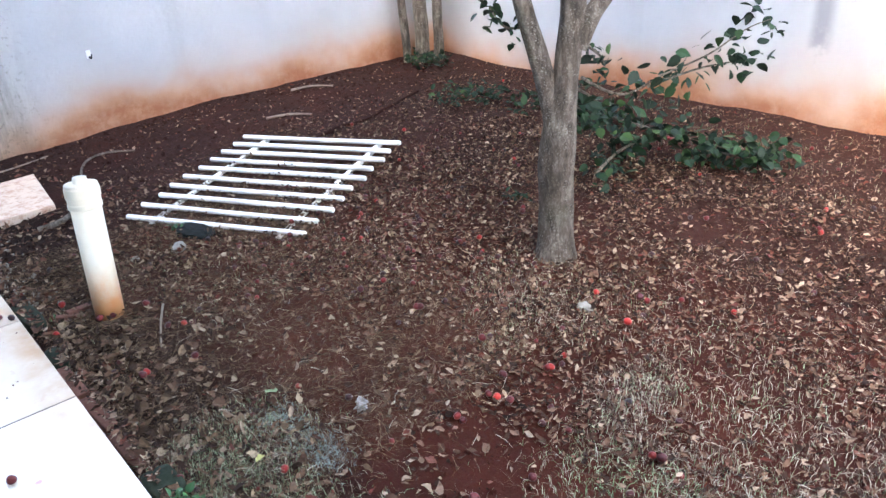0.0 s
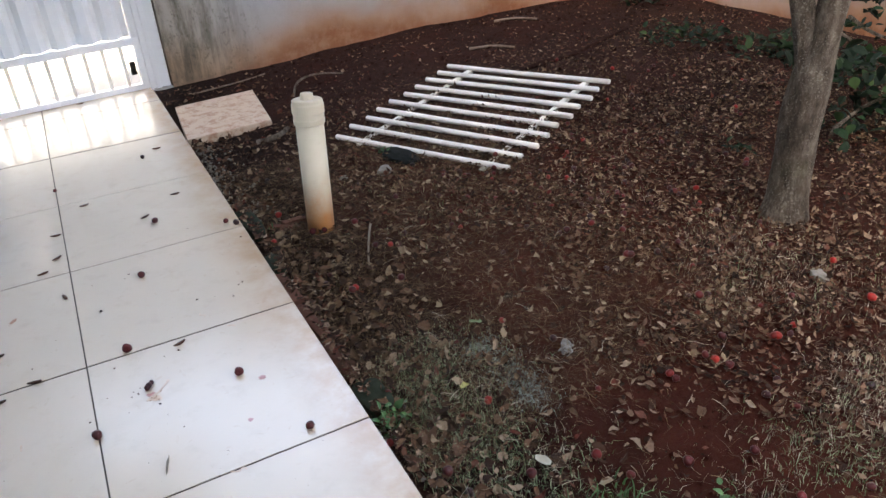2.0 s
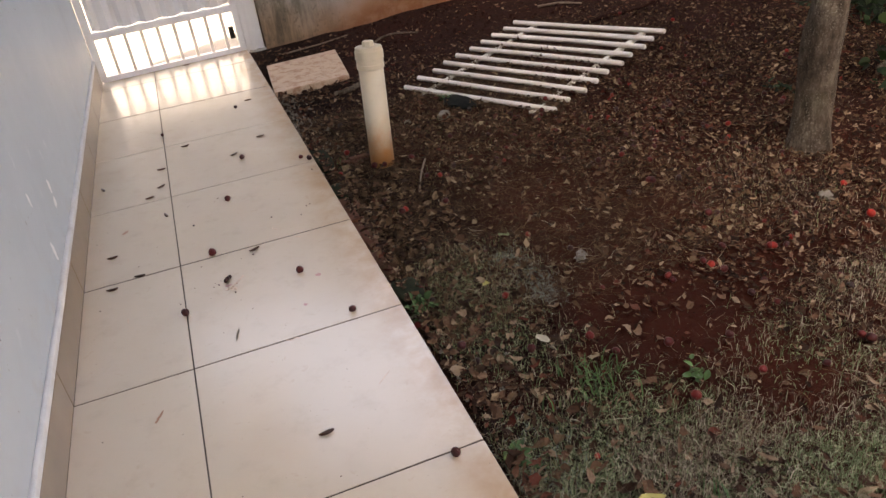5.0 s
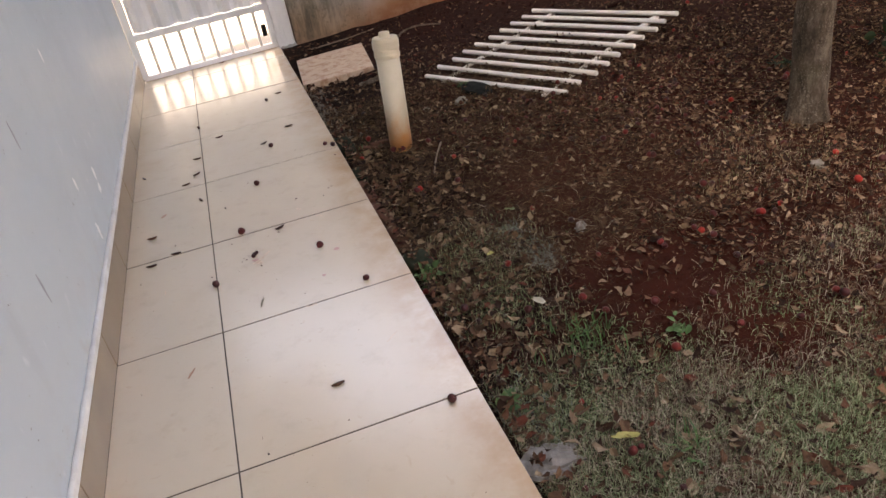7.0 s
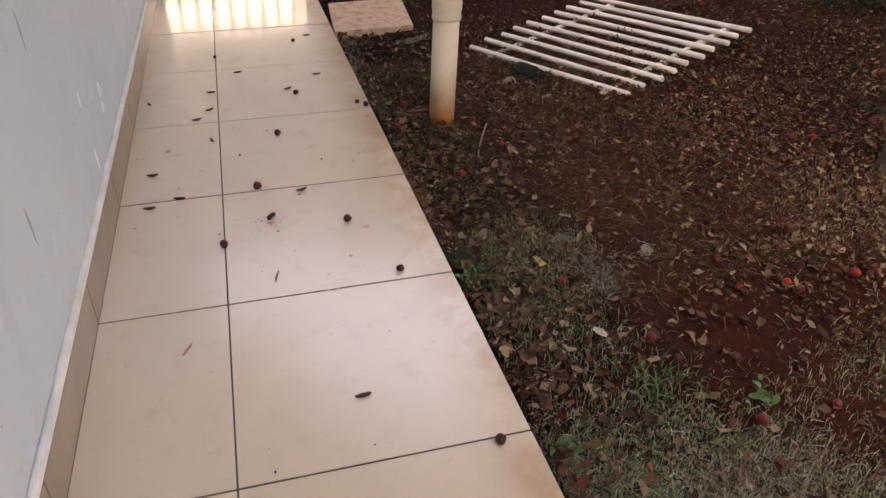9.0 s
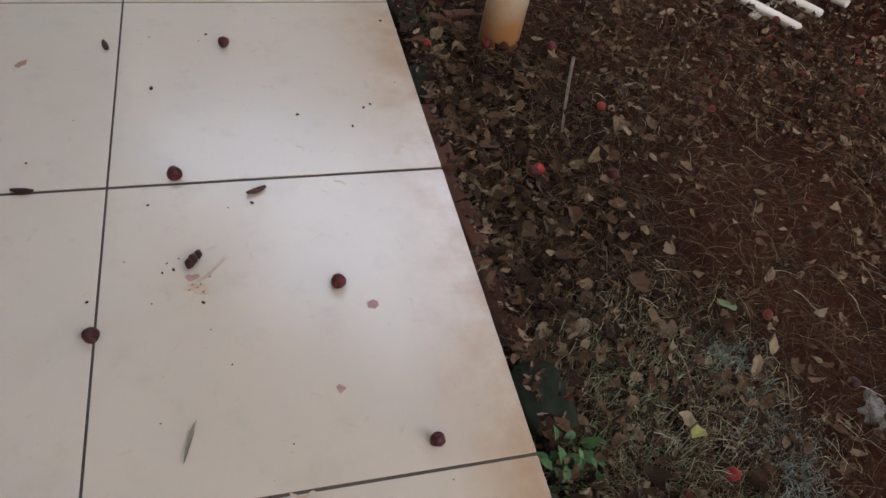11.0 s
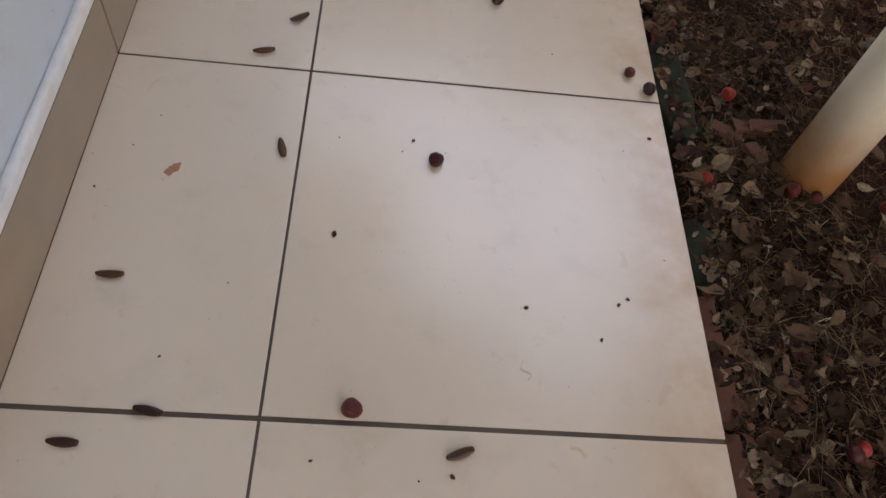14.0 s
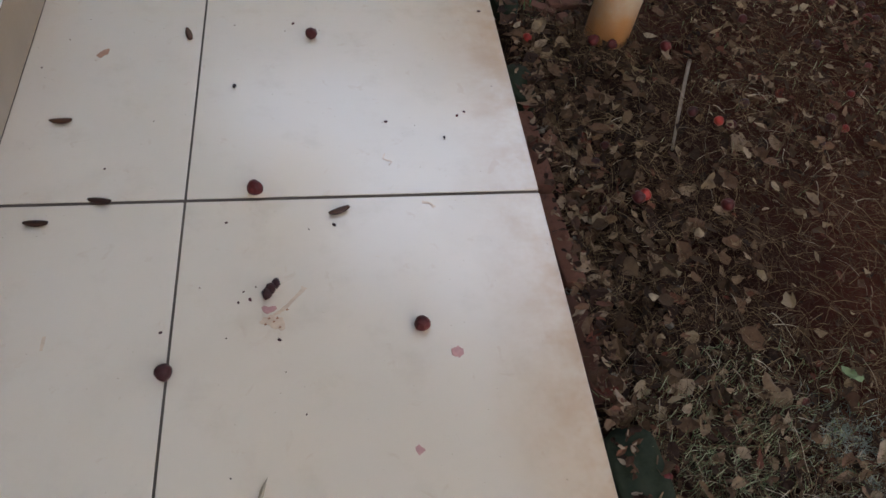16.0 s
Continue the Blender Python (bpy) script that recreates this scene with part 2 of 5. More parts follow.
TILE = make_tile_material()
SKIRT = make_skirting_material()
GROUT = make_grout_material()
PAINT = make_house_paint()
WHITEWASH = make_garden_wall_material()
SOIL = make_soil_material()
LITTER = make_litter("dry_leaf_litter", [(0.0, (0.016, 0.007, 0.004)), (0.3, (0.042, 0.018, 0.010)), (0.52, (0.088, 0.044, 0.024)), (0.68, (0.155, 0.088, 0.052)), (0.78, (0.100, 0.019, 0.011)), (0.87, (0.205, 0.133, 0.086)), (1.0, (0.33, 0.24, 0.165))])
CRUMBLE = make_by_island("crumbled_leaf", [(0.0, (0.012, 0.005, 0.003)), (0.5, (0.036, 0.016, 0.009)), (0.85, (0.090, 0.048, 0.028)), (1.0, (0.25, 0.18, 0.12))], 0.9, spec=0.1)
STRAW = make_by_island("dry_grass", [(0.0, (0.09, 0.062, 0.040)), (0.45, (0.25, 0.20, 0.145)), (0.75, (0.36, 0.30, 0.225)), (1.0, (0.54, 0.47, 0.375))], 0.85, spec=0.2)
ROOTLET = make_by_island("brown_rootlet", [(0.0, (0.030, 0.014, 0.008)), (0.5, (0.075, 0.042, 0.022)), (0.8, (0.17, 0.108, 0.056)), (1.0, (0.30, 0.215, 0.125))], 0.85, spec=0.15)
FADED = make_litter("faded_leaf_litter", [(0.0, (0.022, 0.0105, 0.0055)), (0.4, (0.064, 0.035, 0.018)), (0.7, (0.122, 0.074, 0.041)), (0.9, (0.205, 0.140, 0.084)), (1.0, (0.31, 0.235, 0.155))])
GRASS = make_by_island("green_grass", [(0.0, (0.055, 0.100, 0.034)), (0.5, (0.175, 0.232, 0.118)), (1.0, (0.45, 0.47, 0.31))], 0.75, spec=0.25)
BLEACHED = make_by_island("bleached_grey_grass", [(0.0, (0.13, 0.16, 0.14)), (1.0, (0.26, 0.30, 0.27))], 0.85, spec=0.2)
LEAF = make_by_island("dark_green_leaf", [(0.0, (0.0042, 0.0129, 0.0058)), (0.6, (0.0082, 0.0231, 0.0092)), (0.92, (0.0177, 0.0449, 0.0136)), (1.0, (0.0408, 0.0748, 0.0204))], 0.62, spec=0.18)
LUSH = make_by_island("fresh_green_leaf", [(0.0, (0.03, 0.085, 0.025)), (1.0, (0.075, 0.165, 0.05))], 0.5)
BERRY = make_by_object("shrivelled_dark_berry", [(0.0, (0.018, 0.006, 0.006)), (0.6, (0.050, 0.008, 0.008)), (1.0, (0.095, 0.012, 0.011))], 0.42, 90.0, 0.7, 0.004)
RIPE = make_by_object("ripe_red_berry", [(0.0, (0.045, 0.006, 0.006)), (0.5, (0.095, 0.009, 0.008)), (0.82, (0.150, 0.011, 0.009)), (0.95, (0.34, 0.018, 0.011)), (1.0, (0.18, 0.032, 0.022))], 0.45)
INSECT_STANDIN = make_by_object("brown_insect_standin", [(0.0, (0.030, 0.011, 0.006)), (1.0, (0.085, 0.029, 0.010))], 0.28)
PVC = make_pvc()
RAIL = make_rail_paint()
BARK = make_bark()
GATE = make_plain("white_gate_enamel", (0.80, 0.81, 0.82), (0.87, 0.88, 0.89), 5.0, 0.3, 0.0, 0.05)
BARS = make_plain("dull_bar_enamel", (0.70, 0.66, 0.60), (0.80, 0.76, 0.70), 20.0, 0.6)
BLACK = make_plain("black_rubber", (0.006, 0.007, 0.006), (0.014, 0.015, 0.014), 20.0, 0.9, 0, 0.2, 0.005, 0.15)
SLATE = make_plain("dark_green_grey_slab", (0.012, 0.016, 0.009), (0.030, 0.036, 0.022), 25.0, 0.9, 0, 0.4, 0.005, 0.15)
BRICK = make_by_object("worn_red_brick", [(0.0, (0.085, 0.034, 0.022)), (1.0, (0.135, 0.056, 0.037))], 0.95, 40.0, 0.5, 0.006)
CONCRETE = make_plain("grey_concrete", (0.28, 0.26, 0.24), (0.42, 0.40, 0.37), 6.0, 0.9, 0, 0.3)
STREET = make_plain("grey_street_concrete", (0.12, 0.116, 0.112), (0.165, 0.16, 0.152), 1.5, 0.9)
BLOCKER_WALL = make_plain("grey_blocker_wall", (0.16, 0.178, 0.20), (0.195, 0.215, 0.24), 1.5, 0.85)
SOFFIT = make_plain("white_soffit_paint", (0.50, 0.47, 0.43), (0.58, 0.55, 0.51), 2.0, 0.8)
LEDGE = make_plain("white_plaster", (0.62, 0.61, 0.60), (0.80, 0.80, 0.80), 12.0, 0.8, 0, 0.3)
STONE = make_plain("pale_grey_stone", (0.13, 0.118, 0.10), (0.25, 0.23, 0.20), 30.0, 0.9, 0, 0.5, 0.01)
WOOD = make_plain("weathered_stick_wood", (0.14, 0.10, 0.07), (0.27, 0.21, 0.16), 30.0, 0.85, 0, 0.4)
FILM = make_plain("crumpled_clear_film", (0.085, 0.075, 0.068), (0.24, 0.22, 0.20), 34.0, 0.35, 0, 0.3)


def make_slab_material():
    n = Nodes("earth_stained_beige_slab", 0.45)
    base = n.ramp(n.noise(5.0, 5), (0.3, (0.60, 0.49, 0.38)), (0.7, (0.68, 0.58, 0.47)))
    base = n.mix(0.42, base, (0.54, 0.35, 0.23))
    mud = n.span(n.noise(16.0, 8, 0.8), 0.47, 0.60)
    base = n.mix(n.maths("MULTIPLY", mud, 0.75), base, (0.36, 0.15, 0.075))
    dark = n.span(n.noise(38.0, 6, 0.8), 0.58, 0.66)
    base = n.mix(n.maths("MULTIPLY", dark, 0.7), base, (0.10, 0.055, 0.03))
    return n.done(base, n.noise(40.0), 0.15, 0.004)


SLAB = make_slab_material()


def make_stain(name, colour, hole=0.5):
    n = Nodes(name, 0.35)
    m = n.done(n.mix(n.span(n.noise(60.0, 4), 0.3, 0.7), colour, tuple(c * 0.78 for c in colour)))
    return m


PINK = make_stain("pink_juice", (0.50, 0.24, 0.21))
TAN = make_stain("tan_smear", (0.60, 0.42, 0.29))
FLAKE = make_stain("rust_flake", (0.36, 0.16, 0.085))


# ---- mesh helpers ----
def link(name, bm, material, parent=None, label="", smooth=False):
    me = bpy.data.meshes.new(name)
    bm.normal_update()
    bm.to_mesh(me)
    bm.free()
    me.materials.append(material)
    if smooth:
        me.polygons.foreach_set("use_smooth", [True] * len(me.polygons))
    ob = new(name, me)
    if parent is not None:
        ob.parent = parent
    if label:
        ob["label"] = label
    return ob


def part(name, bm, material, parent, label="", smooth=False):
    return link(name, bm, material, parent, label, smooth)


def empty(name, label, category, at=(0, 0, 0), group="", kind="", turn=0.0):
    ob = new(name)
    ob.matrix_world = pose(*at, 0, 0, turn)
    return tagged(ob, label, category, group, kind)


def box(x0, y0, z0, x1, y1, z1, bevel=0.0, bm=None):
    own = bm or bmesh.new()
    m = Matrix.Translation(((x0 + x1) / 2, (y0 + y1) / 2, (z0 + z1) / 2)) @ Matrix.Diagonal((x1 - x0, y1 - y0, z1 - z0, 1))
    made = bmesh.ops.create_cube(own, size=1.0, matrix=m)
    if bevel:
        edges = list({e for v in made["verts"] for e in v.link_edges})
        bmesh.ops.bevel(own, geom=edges, offset=bevel, segments=2, profile=0.6, affect="EDGES")
    return own


def tube(points, radii, sides=12, bm=None, wobble=0.0, cap=True):
    """A tapered tube along points."""
    own = bm or bmesh.new()
    pts = [Vector(p) for p in points]
    rings, side = [], None
    for i, p in enumerate(pts):
        d = (pts[min(i + 1, len(pts) - 1)] - pts[max(i - 1, 0)]).normalized()
        if side is None:
            side = d.orthogonal().normalized()
        side = (side - d * side.dot(d)).normalized()
        up = d.cross(side)
        ring = []
        for k in range(sides):
            a = 2 * math.pi * k / sides
            r = radii[i] * (1 + wobble * noise.noise(Vector((p.x * 9 + math.cos(a) * 1.3, p.y * 9 + math.sin(a) * 1.3, p.z * 5))))
            ring.append(own.verts.new(p + (side * math.cos(a) + up * math.sin(a)) * r))
        rings.append(ring)
    for a, b in zip(rings, rings[1:]):
        for k in range(sides):
            own.faces.new((a[k], a[(k + 1) % sides], b[(k + 1) % sides], b[k]))
    if cap:
        own.faces.new(rings[0][::-1])
        own.faces.new(rings[-1])
    return own


def curve_through(points, steps=6):
    """More points along a smooth line through the given ones."""
    pts = [Vector(p) for p in points]
    out = []
    for i in range(len(pts) - 1):
        p0, p1, p2, p3 = pts[max(i - 1, 0)], pts[i], pts[i + 1], pts[min(i + 2, len(pts) - 1)]
        for s in range(steps):
            t = s / steps
            out.append(0.5 * (2 * p1 + (p2 - p0) * t + (2 * p0 - 5 * p1 + 4 * p2 - p3) * t * t + (3 * p1 - p0 - 3 * p2 + p3) * t ** 3))
    return out + [pts[-1]]


def taper(a, b, count):
    return [a + (b - a) * i / (count - 1) for i in range(count)]


def from_arrays(name, verts, faces, material, parent=None, smooth=False):
    me = bpy.data.meshes.new(name)
    me.from_pydata(verts, [], faces)
    me.materials.append(material)
    if smooth:
        me.polygons.foreach_set("use_smooth", [True] * len(me.polygons))
    ob = new(name, me)
    if parent is not None:
        ob.parent = parent
    return ob


def soft(v):
    v = min(1.0, max(0.0, v))
    return v * v * (3 - 2 * v)


def ground(x, y):
    """The garden's height: a little below the path, rising to the far walls."""
    z = -0.05 + 0.09 * soft((x - 0.7) / 1.5) + 0.012 * max(0.0, x - 2.2)
    z += 0.035 * soft((y - 1.7) / 0.9) * (1 - soft((x - 3.2) / 0.8) * 0.2)
    z += 0.012 * soft((1.22 - x) / 0.12) * soft((y - 1.5) / 0.15)
    z += 0.014 * noise.noise(Vector((x * 2.3, y * 2.3, 0))) + 0.008 * noise.noise(Vector((x * 7, y * 7, 3)))
    return z


# ---- the setting ----
WALL_X, BACK_Y, RIGHT_X = -0.325, 2.60, 4.28
T = 0.6

link("ground", box(-400, -400, -0.5, 400, 400, -0.25), SOIL)
tagged(bpy.data.objects["ground"], "bare earth under and round the whole plot", "ground", kind="structure")

street = link("street_pavement", box(-30, 2.74, -0.26, 30, 30, -0.03), STREET)
tagged(street, "sunlit grey concrete street pavement outside the gate", "pavement", kind="structure")

# unseen wall, added so the tiles mirror it instead of bright horizon sky
across = link("wall_across_street", box(-30, 9.0, -0.3, 30, 9.3, 4.6), BLOCKER_WALL)
tagged(across, "unseen grey wall added across the street to dim reflected sky", "wall", kind="structure")
house = link("wall_house", box(-0.62, -7, -0.3, WALL_X, 2.62, 6.4), PAINT)
tagged(house, "pale grey satin-painted house wall with scuffs", "wall", kind="structure")
upper = link("wall_house_back", box(-6, -7.2, -0.3, 5, -7.0, 3.0), WHITEWASH)
tagged(upper, "plain whitewashed wall closing the yard", "wall", kind="structure")

back = link("wall_back", box(0.715, BACK_Y, -0.3, RIGHT_X + 0.2, BACK_Y + 0.15, 2.15), WHITEWASH)
tagged(back, "whitewashed garden wall stained by red earth and mildew", "wall", kind="structure")
right = link("wall_right", box(RIGHT_X, -7.0, -0.3, RIGHT_X + 0.2, BACK_Y - 0.002, 2.15), WHITEWASH)
tagged(right, "whitewashed garden wall with red earth splashes at its foot", "wall", kind="structure")

eave = link("eave", box(WALL_X, -7.0, 2.62, 0.85, 1.62, 2.74), SOFFIT)
tagged(eave, "painted soffit of the house eave over the path", "eave", kind="structure")

# unseen extra strip that cuts the left side off the sky's reflection
strip = link("eave_strip", box(WALL_X, 1.622, 2.62, 0.28, 2.62, 2.74), SOFFIT)
tagged(strip, "unseen soffit strip added to shift the sky reflection on the tiles", "eave", kind="structure")

link("skirting_bed", box(WALL_X, -5.4, 0.0005, WALL_X + 0.004, 2.58, 0.119), GROUT, house)
ledge = link("skirting_ledge", box(WALL_X, -5.4, 0.1205, WALL_X + 0.015, 2.6, 0.1455, 0.006), LEDGE)
tagged(ledge, "white plaster ledge along the top of the skirting", "trim", kind="structure")

bed = link("path", box(WALL_X, -5.4, -0.2, 0.598, 2.72, -0.0014), GROUT)
tagged(bed, "cream tiled garden path beside the house wall", "path", kind="structure")


# ---- garden soil ----
def make_soil():
    xs = np.arange(0.6, RIGHT_X + 0.06, 0.04)
    ys = np.arange(-7.0, BACK_Y + 0.06, 0.04)
    verts = [(x, y, ground(x, y)) for y in ys for x in xs]
    w = len(xs)
    faces = [(j * w + i, j * w + i + 1, (j + 1) * w + i + 1, (j + 1) * w + i) for j in range(len(ys) - 1) for i in range(w - 1)]
    ob = from_arrays("garden_soil", verts, faces, SOIL, smooth=True)
    return tagged(ob, "red-brown garden soil under leaf litter", "soil", kind="structure")


make_soil()


# ---- gate ----
def make_gate():
    wide, tall, foot = 0.90, 1.98, 0.26
    gate = empty("gate", "white sheet-metal gate with open bars at its foot", "gate", (-0.305, 2.60, 0.0), turn=5.0)
    part("bottom_rail", box(0, -0.02, 0.003, wide, 0.02, 0.034, 0.003), GATE, gate)
    part("middle_rail", box(0, -0.026, foot, wide, 0.022, foot + 0.04, 0.004), GATE, gate)
    part("top_rail", box(0, -0.02, tall - 0.04, wide, 0.02, tall, 0.004), GATE, gate)
    part("stile", box(-0.016, -0.022, 0.016, 0.030, 0.022, tall + 0.002, 0.004), GATE, gate)
    part("stile", box(wide - 0.036, -0.022, 0.016, wide + 0.002, 0.022, tall + 0.002, 0.004), GATE, gate)
    for i in range(1, 9):
        x = 0.01 + i * (wide - 0.02) / 9
        part("bar", box(x - 0.0095, -0.009, 0.03, x + 0.0095, 0.009, foot + 0.006, 0.002), BARS, gate)
    # ribbed sheet
    bm = bmesh.new()
    pitch, deep = 0.132, 0.042
    profile = []
    x = 0.036
    while x < wide - 0.04:
        for dx, dy in ((0.0, 0.0), (0.022, 0.0), (0.050, -deep), (0.098, -deep)):
            if x + dx < wide - 0.037:
                profile.append((x + dx, 0.022 + dy))
        x += pitch
    profile.append((wide - 0.037, 0.022))
    rows = []
    for z in (foot + 0.044, tall - 0.04):
        rows.append([bm.verts.new((px, py, z)) for px, py in profile] + [bm.verts.new((px, py + 0.004, z)) for px, py in profile[::-1]])
    count = len(rows[0])
    for k in range(count):
        bm.faces.new((rows[0][k], rows[0][(k + 1) % count], rows[1][(k + 1) % count], rows[1][k]))
    part("sheet", bm, GATE, gate, "ribbed white metal sheet")
    part("latch", box(wide - 0.075, 0.012, 0.085, wide - 0.045, 0.04, 0.16, 0.005), BLACK, gate, "black latch box")
    return gate


make_gate()
post = empty("gate_post", "white square metal gate post", "post", (0.655, 2.675, -0.05))
part("shaft", box(-0.060, -0.045, 0, 0.052, 0.045, 2.12, 0.004), GATE, post)
part("hinge_strip", box(-0.030, -0.062, 0.02, -0.004, -0.044, 2.05, 0.003), GATE, post)
part("base", box(-0.05, -0.075, 0.0, 0.062, 0.05, 0.055, 0.012), CONCRETE, post, "rough concrete footing")


# ---- drain pipe ----
def make_pipe():
    pipe = empty("vent_pipe", "yellowed white plastic pipe with a cap standing in soil", "pipe", (0.864, 0.495, -0.09))
    lean = Vector((0.061, 0.0756, 1.0)).normalized()
    at = lambda d: lean * (d + 0.033 if d > 0 else 0.0)
    bm = tube([at(0), at(0.43)], [0.0505, 0.0505], 40)
    part("tube", bm, PVC, pipe, smooth=True)
    bm = tube([at(0.415), at(0.418), at(0.432), at(0.436), at(0.452), at(0.456), at(0.486), at(0.492)], [0.0515, 0.0555, 0.0565, 0.0545, 0.0545, 0.0575, 0.0575, 0.0545], 40)
    part("collar", bm, PVC, pipe, smooth=False)
    cap = part("cap", tube([at(0.488), at(0.492), at(0.500), at(0.503)], [0.053, 0.0545, 0.0545, 0.051], 40), PVC, pipe)
    bm = bmesh.new()
    made = bmesh.ops.create_cone(bm, cap_ends=True, segments=8, radius1=0.026, radius2=0.023, depth=0.024)
    turn = Vector((0, 0, 1)).rotation_difference(lean).to_matrix().to_4x4()
    bmesh.ops.transform(bm, matrix=Matrix.Translation(at(0.512)) @ turn, verts=bm.verts)
    bmesh.ops.bevel(bm, geom=list(bm.edges), offset=0.002, segments=1, affect="EDGES")
    part("knob", bm, PVC, cap)
    return pipe


make_pipe()


# ---- fallen fence panel ----
def make_fence():
    fence = empty("fallen_fence_panel", "white slatted fence panel lying on the soil", "fence", (1.85, 1.05, 0.0))
    base = Vector((1.85, 1.05, 0.0))
    l0, l9 = Vector((1.228, 1.252, 0.004)), Vector((2.075, 1.722, 0.072))
    r0, r9 = Vector((1.657, 0.402, 0.030)), Vector((2.537, 0.876, 0.100))
    rng = random.Random(4)
    for i in range(10):
        f = i / 9
        a, b = l0.lerp(l9, f), r0.lerp(r9, f)
        d = (b - a).normalized()
        a = a + d * rng.uniform(-0.012, 0.012) - base
        b = b + d * rng.uniform(-0.012, 0.012) - base
        if i == 0:
            a.z -= 0.008
        mid = (a + b) / 2 + Vector((0, 0, rng.uniform(-0.004, 0.003)))
        r = 0.0126
        pts = [a, a + (b - a) * 0.004] + [a + (mid - a) * k / 4 for k in range(1, 4)] + [mid] + [mid + (b - mid) * k / 4 for k in range(1, 4)] + [b - (b - a) * 0.004, b]
        part("slat", tube(pts, [r * 0.8] + [r] * (len(pts) - 2) + [r * 0.8], 12), RAIL, fence, smooth=False)
    for f, g0, g1 in ((0.15, -0.02, 1.02), (0.865, -0.03, 1.02)):
        p = l0.lerp(r0, f) + (l9 - l0) * g0 - base - Vector((0, 0, 0.021))
        q = l9.lerp(r9, f) + (l9 - l0) * (g1 - 1) - base - Vector((0, 0, 0.021))
        bm = bmesh.new()
        d = (q - p)
        turn = d.to_track_quat("X", "Z").to_matrix().to_4x4()
        m = Matrix.Translation((p + q) / 2) @ turn
        bmesh.ops.create_cube(bm, size=1.0, matrix=m @ Matrix.Diagonal((d.length, 0.027, 0.020, 1)))
        bmesh.ops.bevel(bm, geom=list(bm.edges), offset=0.003, segments=1, affect="EDGES")
        part("crossbar", bm, RAIL, fence)
    return fence


make_fence()


# ---- loose slab ----
def make_slab():
    bm = bmesh.new()
    low = [(0.605, 1.652), (1.03, 1.672), (1.086, 2.236), (0.648, 2.205)]
    rings = [[bm.verts.new((x, y, z + 0.004 * (x - 0.8))) for x, y in low] for z in (-0.045, 0.0)]
    bm.faces.new(rings[0][::-1])
    bm.faces.new(rings[1])
    for k in range(4):
        bm.faces.new((rings[0][k], rings[0][(k + 1) % 4], rings[1][(k + 1) % 4], rings[1][k]))
    bmesh.ops.bevel(bm, geom=list(bm.edges), offset=0.002, segments=1, affect="EDGES")
    return tagged(link("loose_slab", bm, SLAB), "mud-smeared beige tile slab lying beside the path", "slab")


make_slab()


# ---- leaves as geometry ----
SHAPE = random.Random(2)


def leaf_points(length, width, fold, curl):
    """Eight points of a folded, curled and crumpled leaf along +y."""
    out = []
    side = SHAPE.uniform(0.65, 1.35)
    twist = SHAPE.uniform(-0.5, 0.5)
    for fy, fx in ((0.0, 0.0), (0.32, -0.42), (0.30, 0.0), (0.32, 0.42), (0.68, -0.36), (0.66, 0.0), (0.68, 0.36), (1.0, 0.0)):
        z = curl * length * (fy - 0.5) ** 2 * 1.6 + abs(fx) * width * fold * SHAPE.uniform(0.4, 1.6)
        z += fx * width * twist * (fy - 0.4) * 2 + SHAPE.uniform(-0.06, 0.06) * length
        fx, fy = fx * SHAPE.uniform(0.6, 1.25) * (side if fx > 0 else 2 - side), fy + SHAPE.uniform(-0.09, 0.09)
        out.append(Vector((fx * width + SHAPE.uniform(-0.07, 0.07) * width, (fy - 0.45) * length, z)))
    return out


LEAF_FACES = ((0, 3, 2), (0, 2, 1), (2, 3, 6, 5), (1, 2, 5, 4), (5, 6, 7), (4, 5, 7))


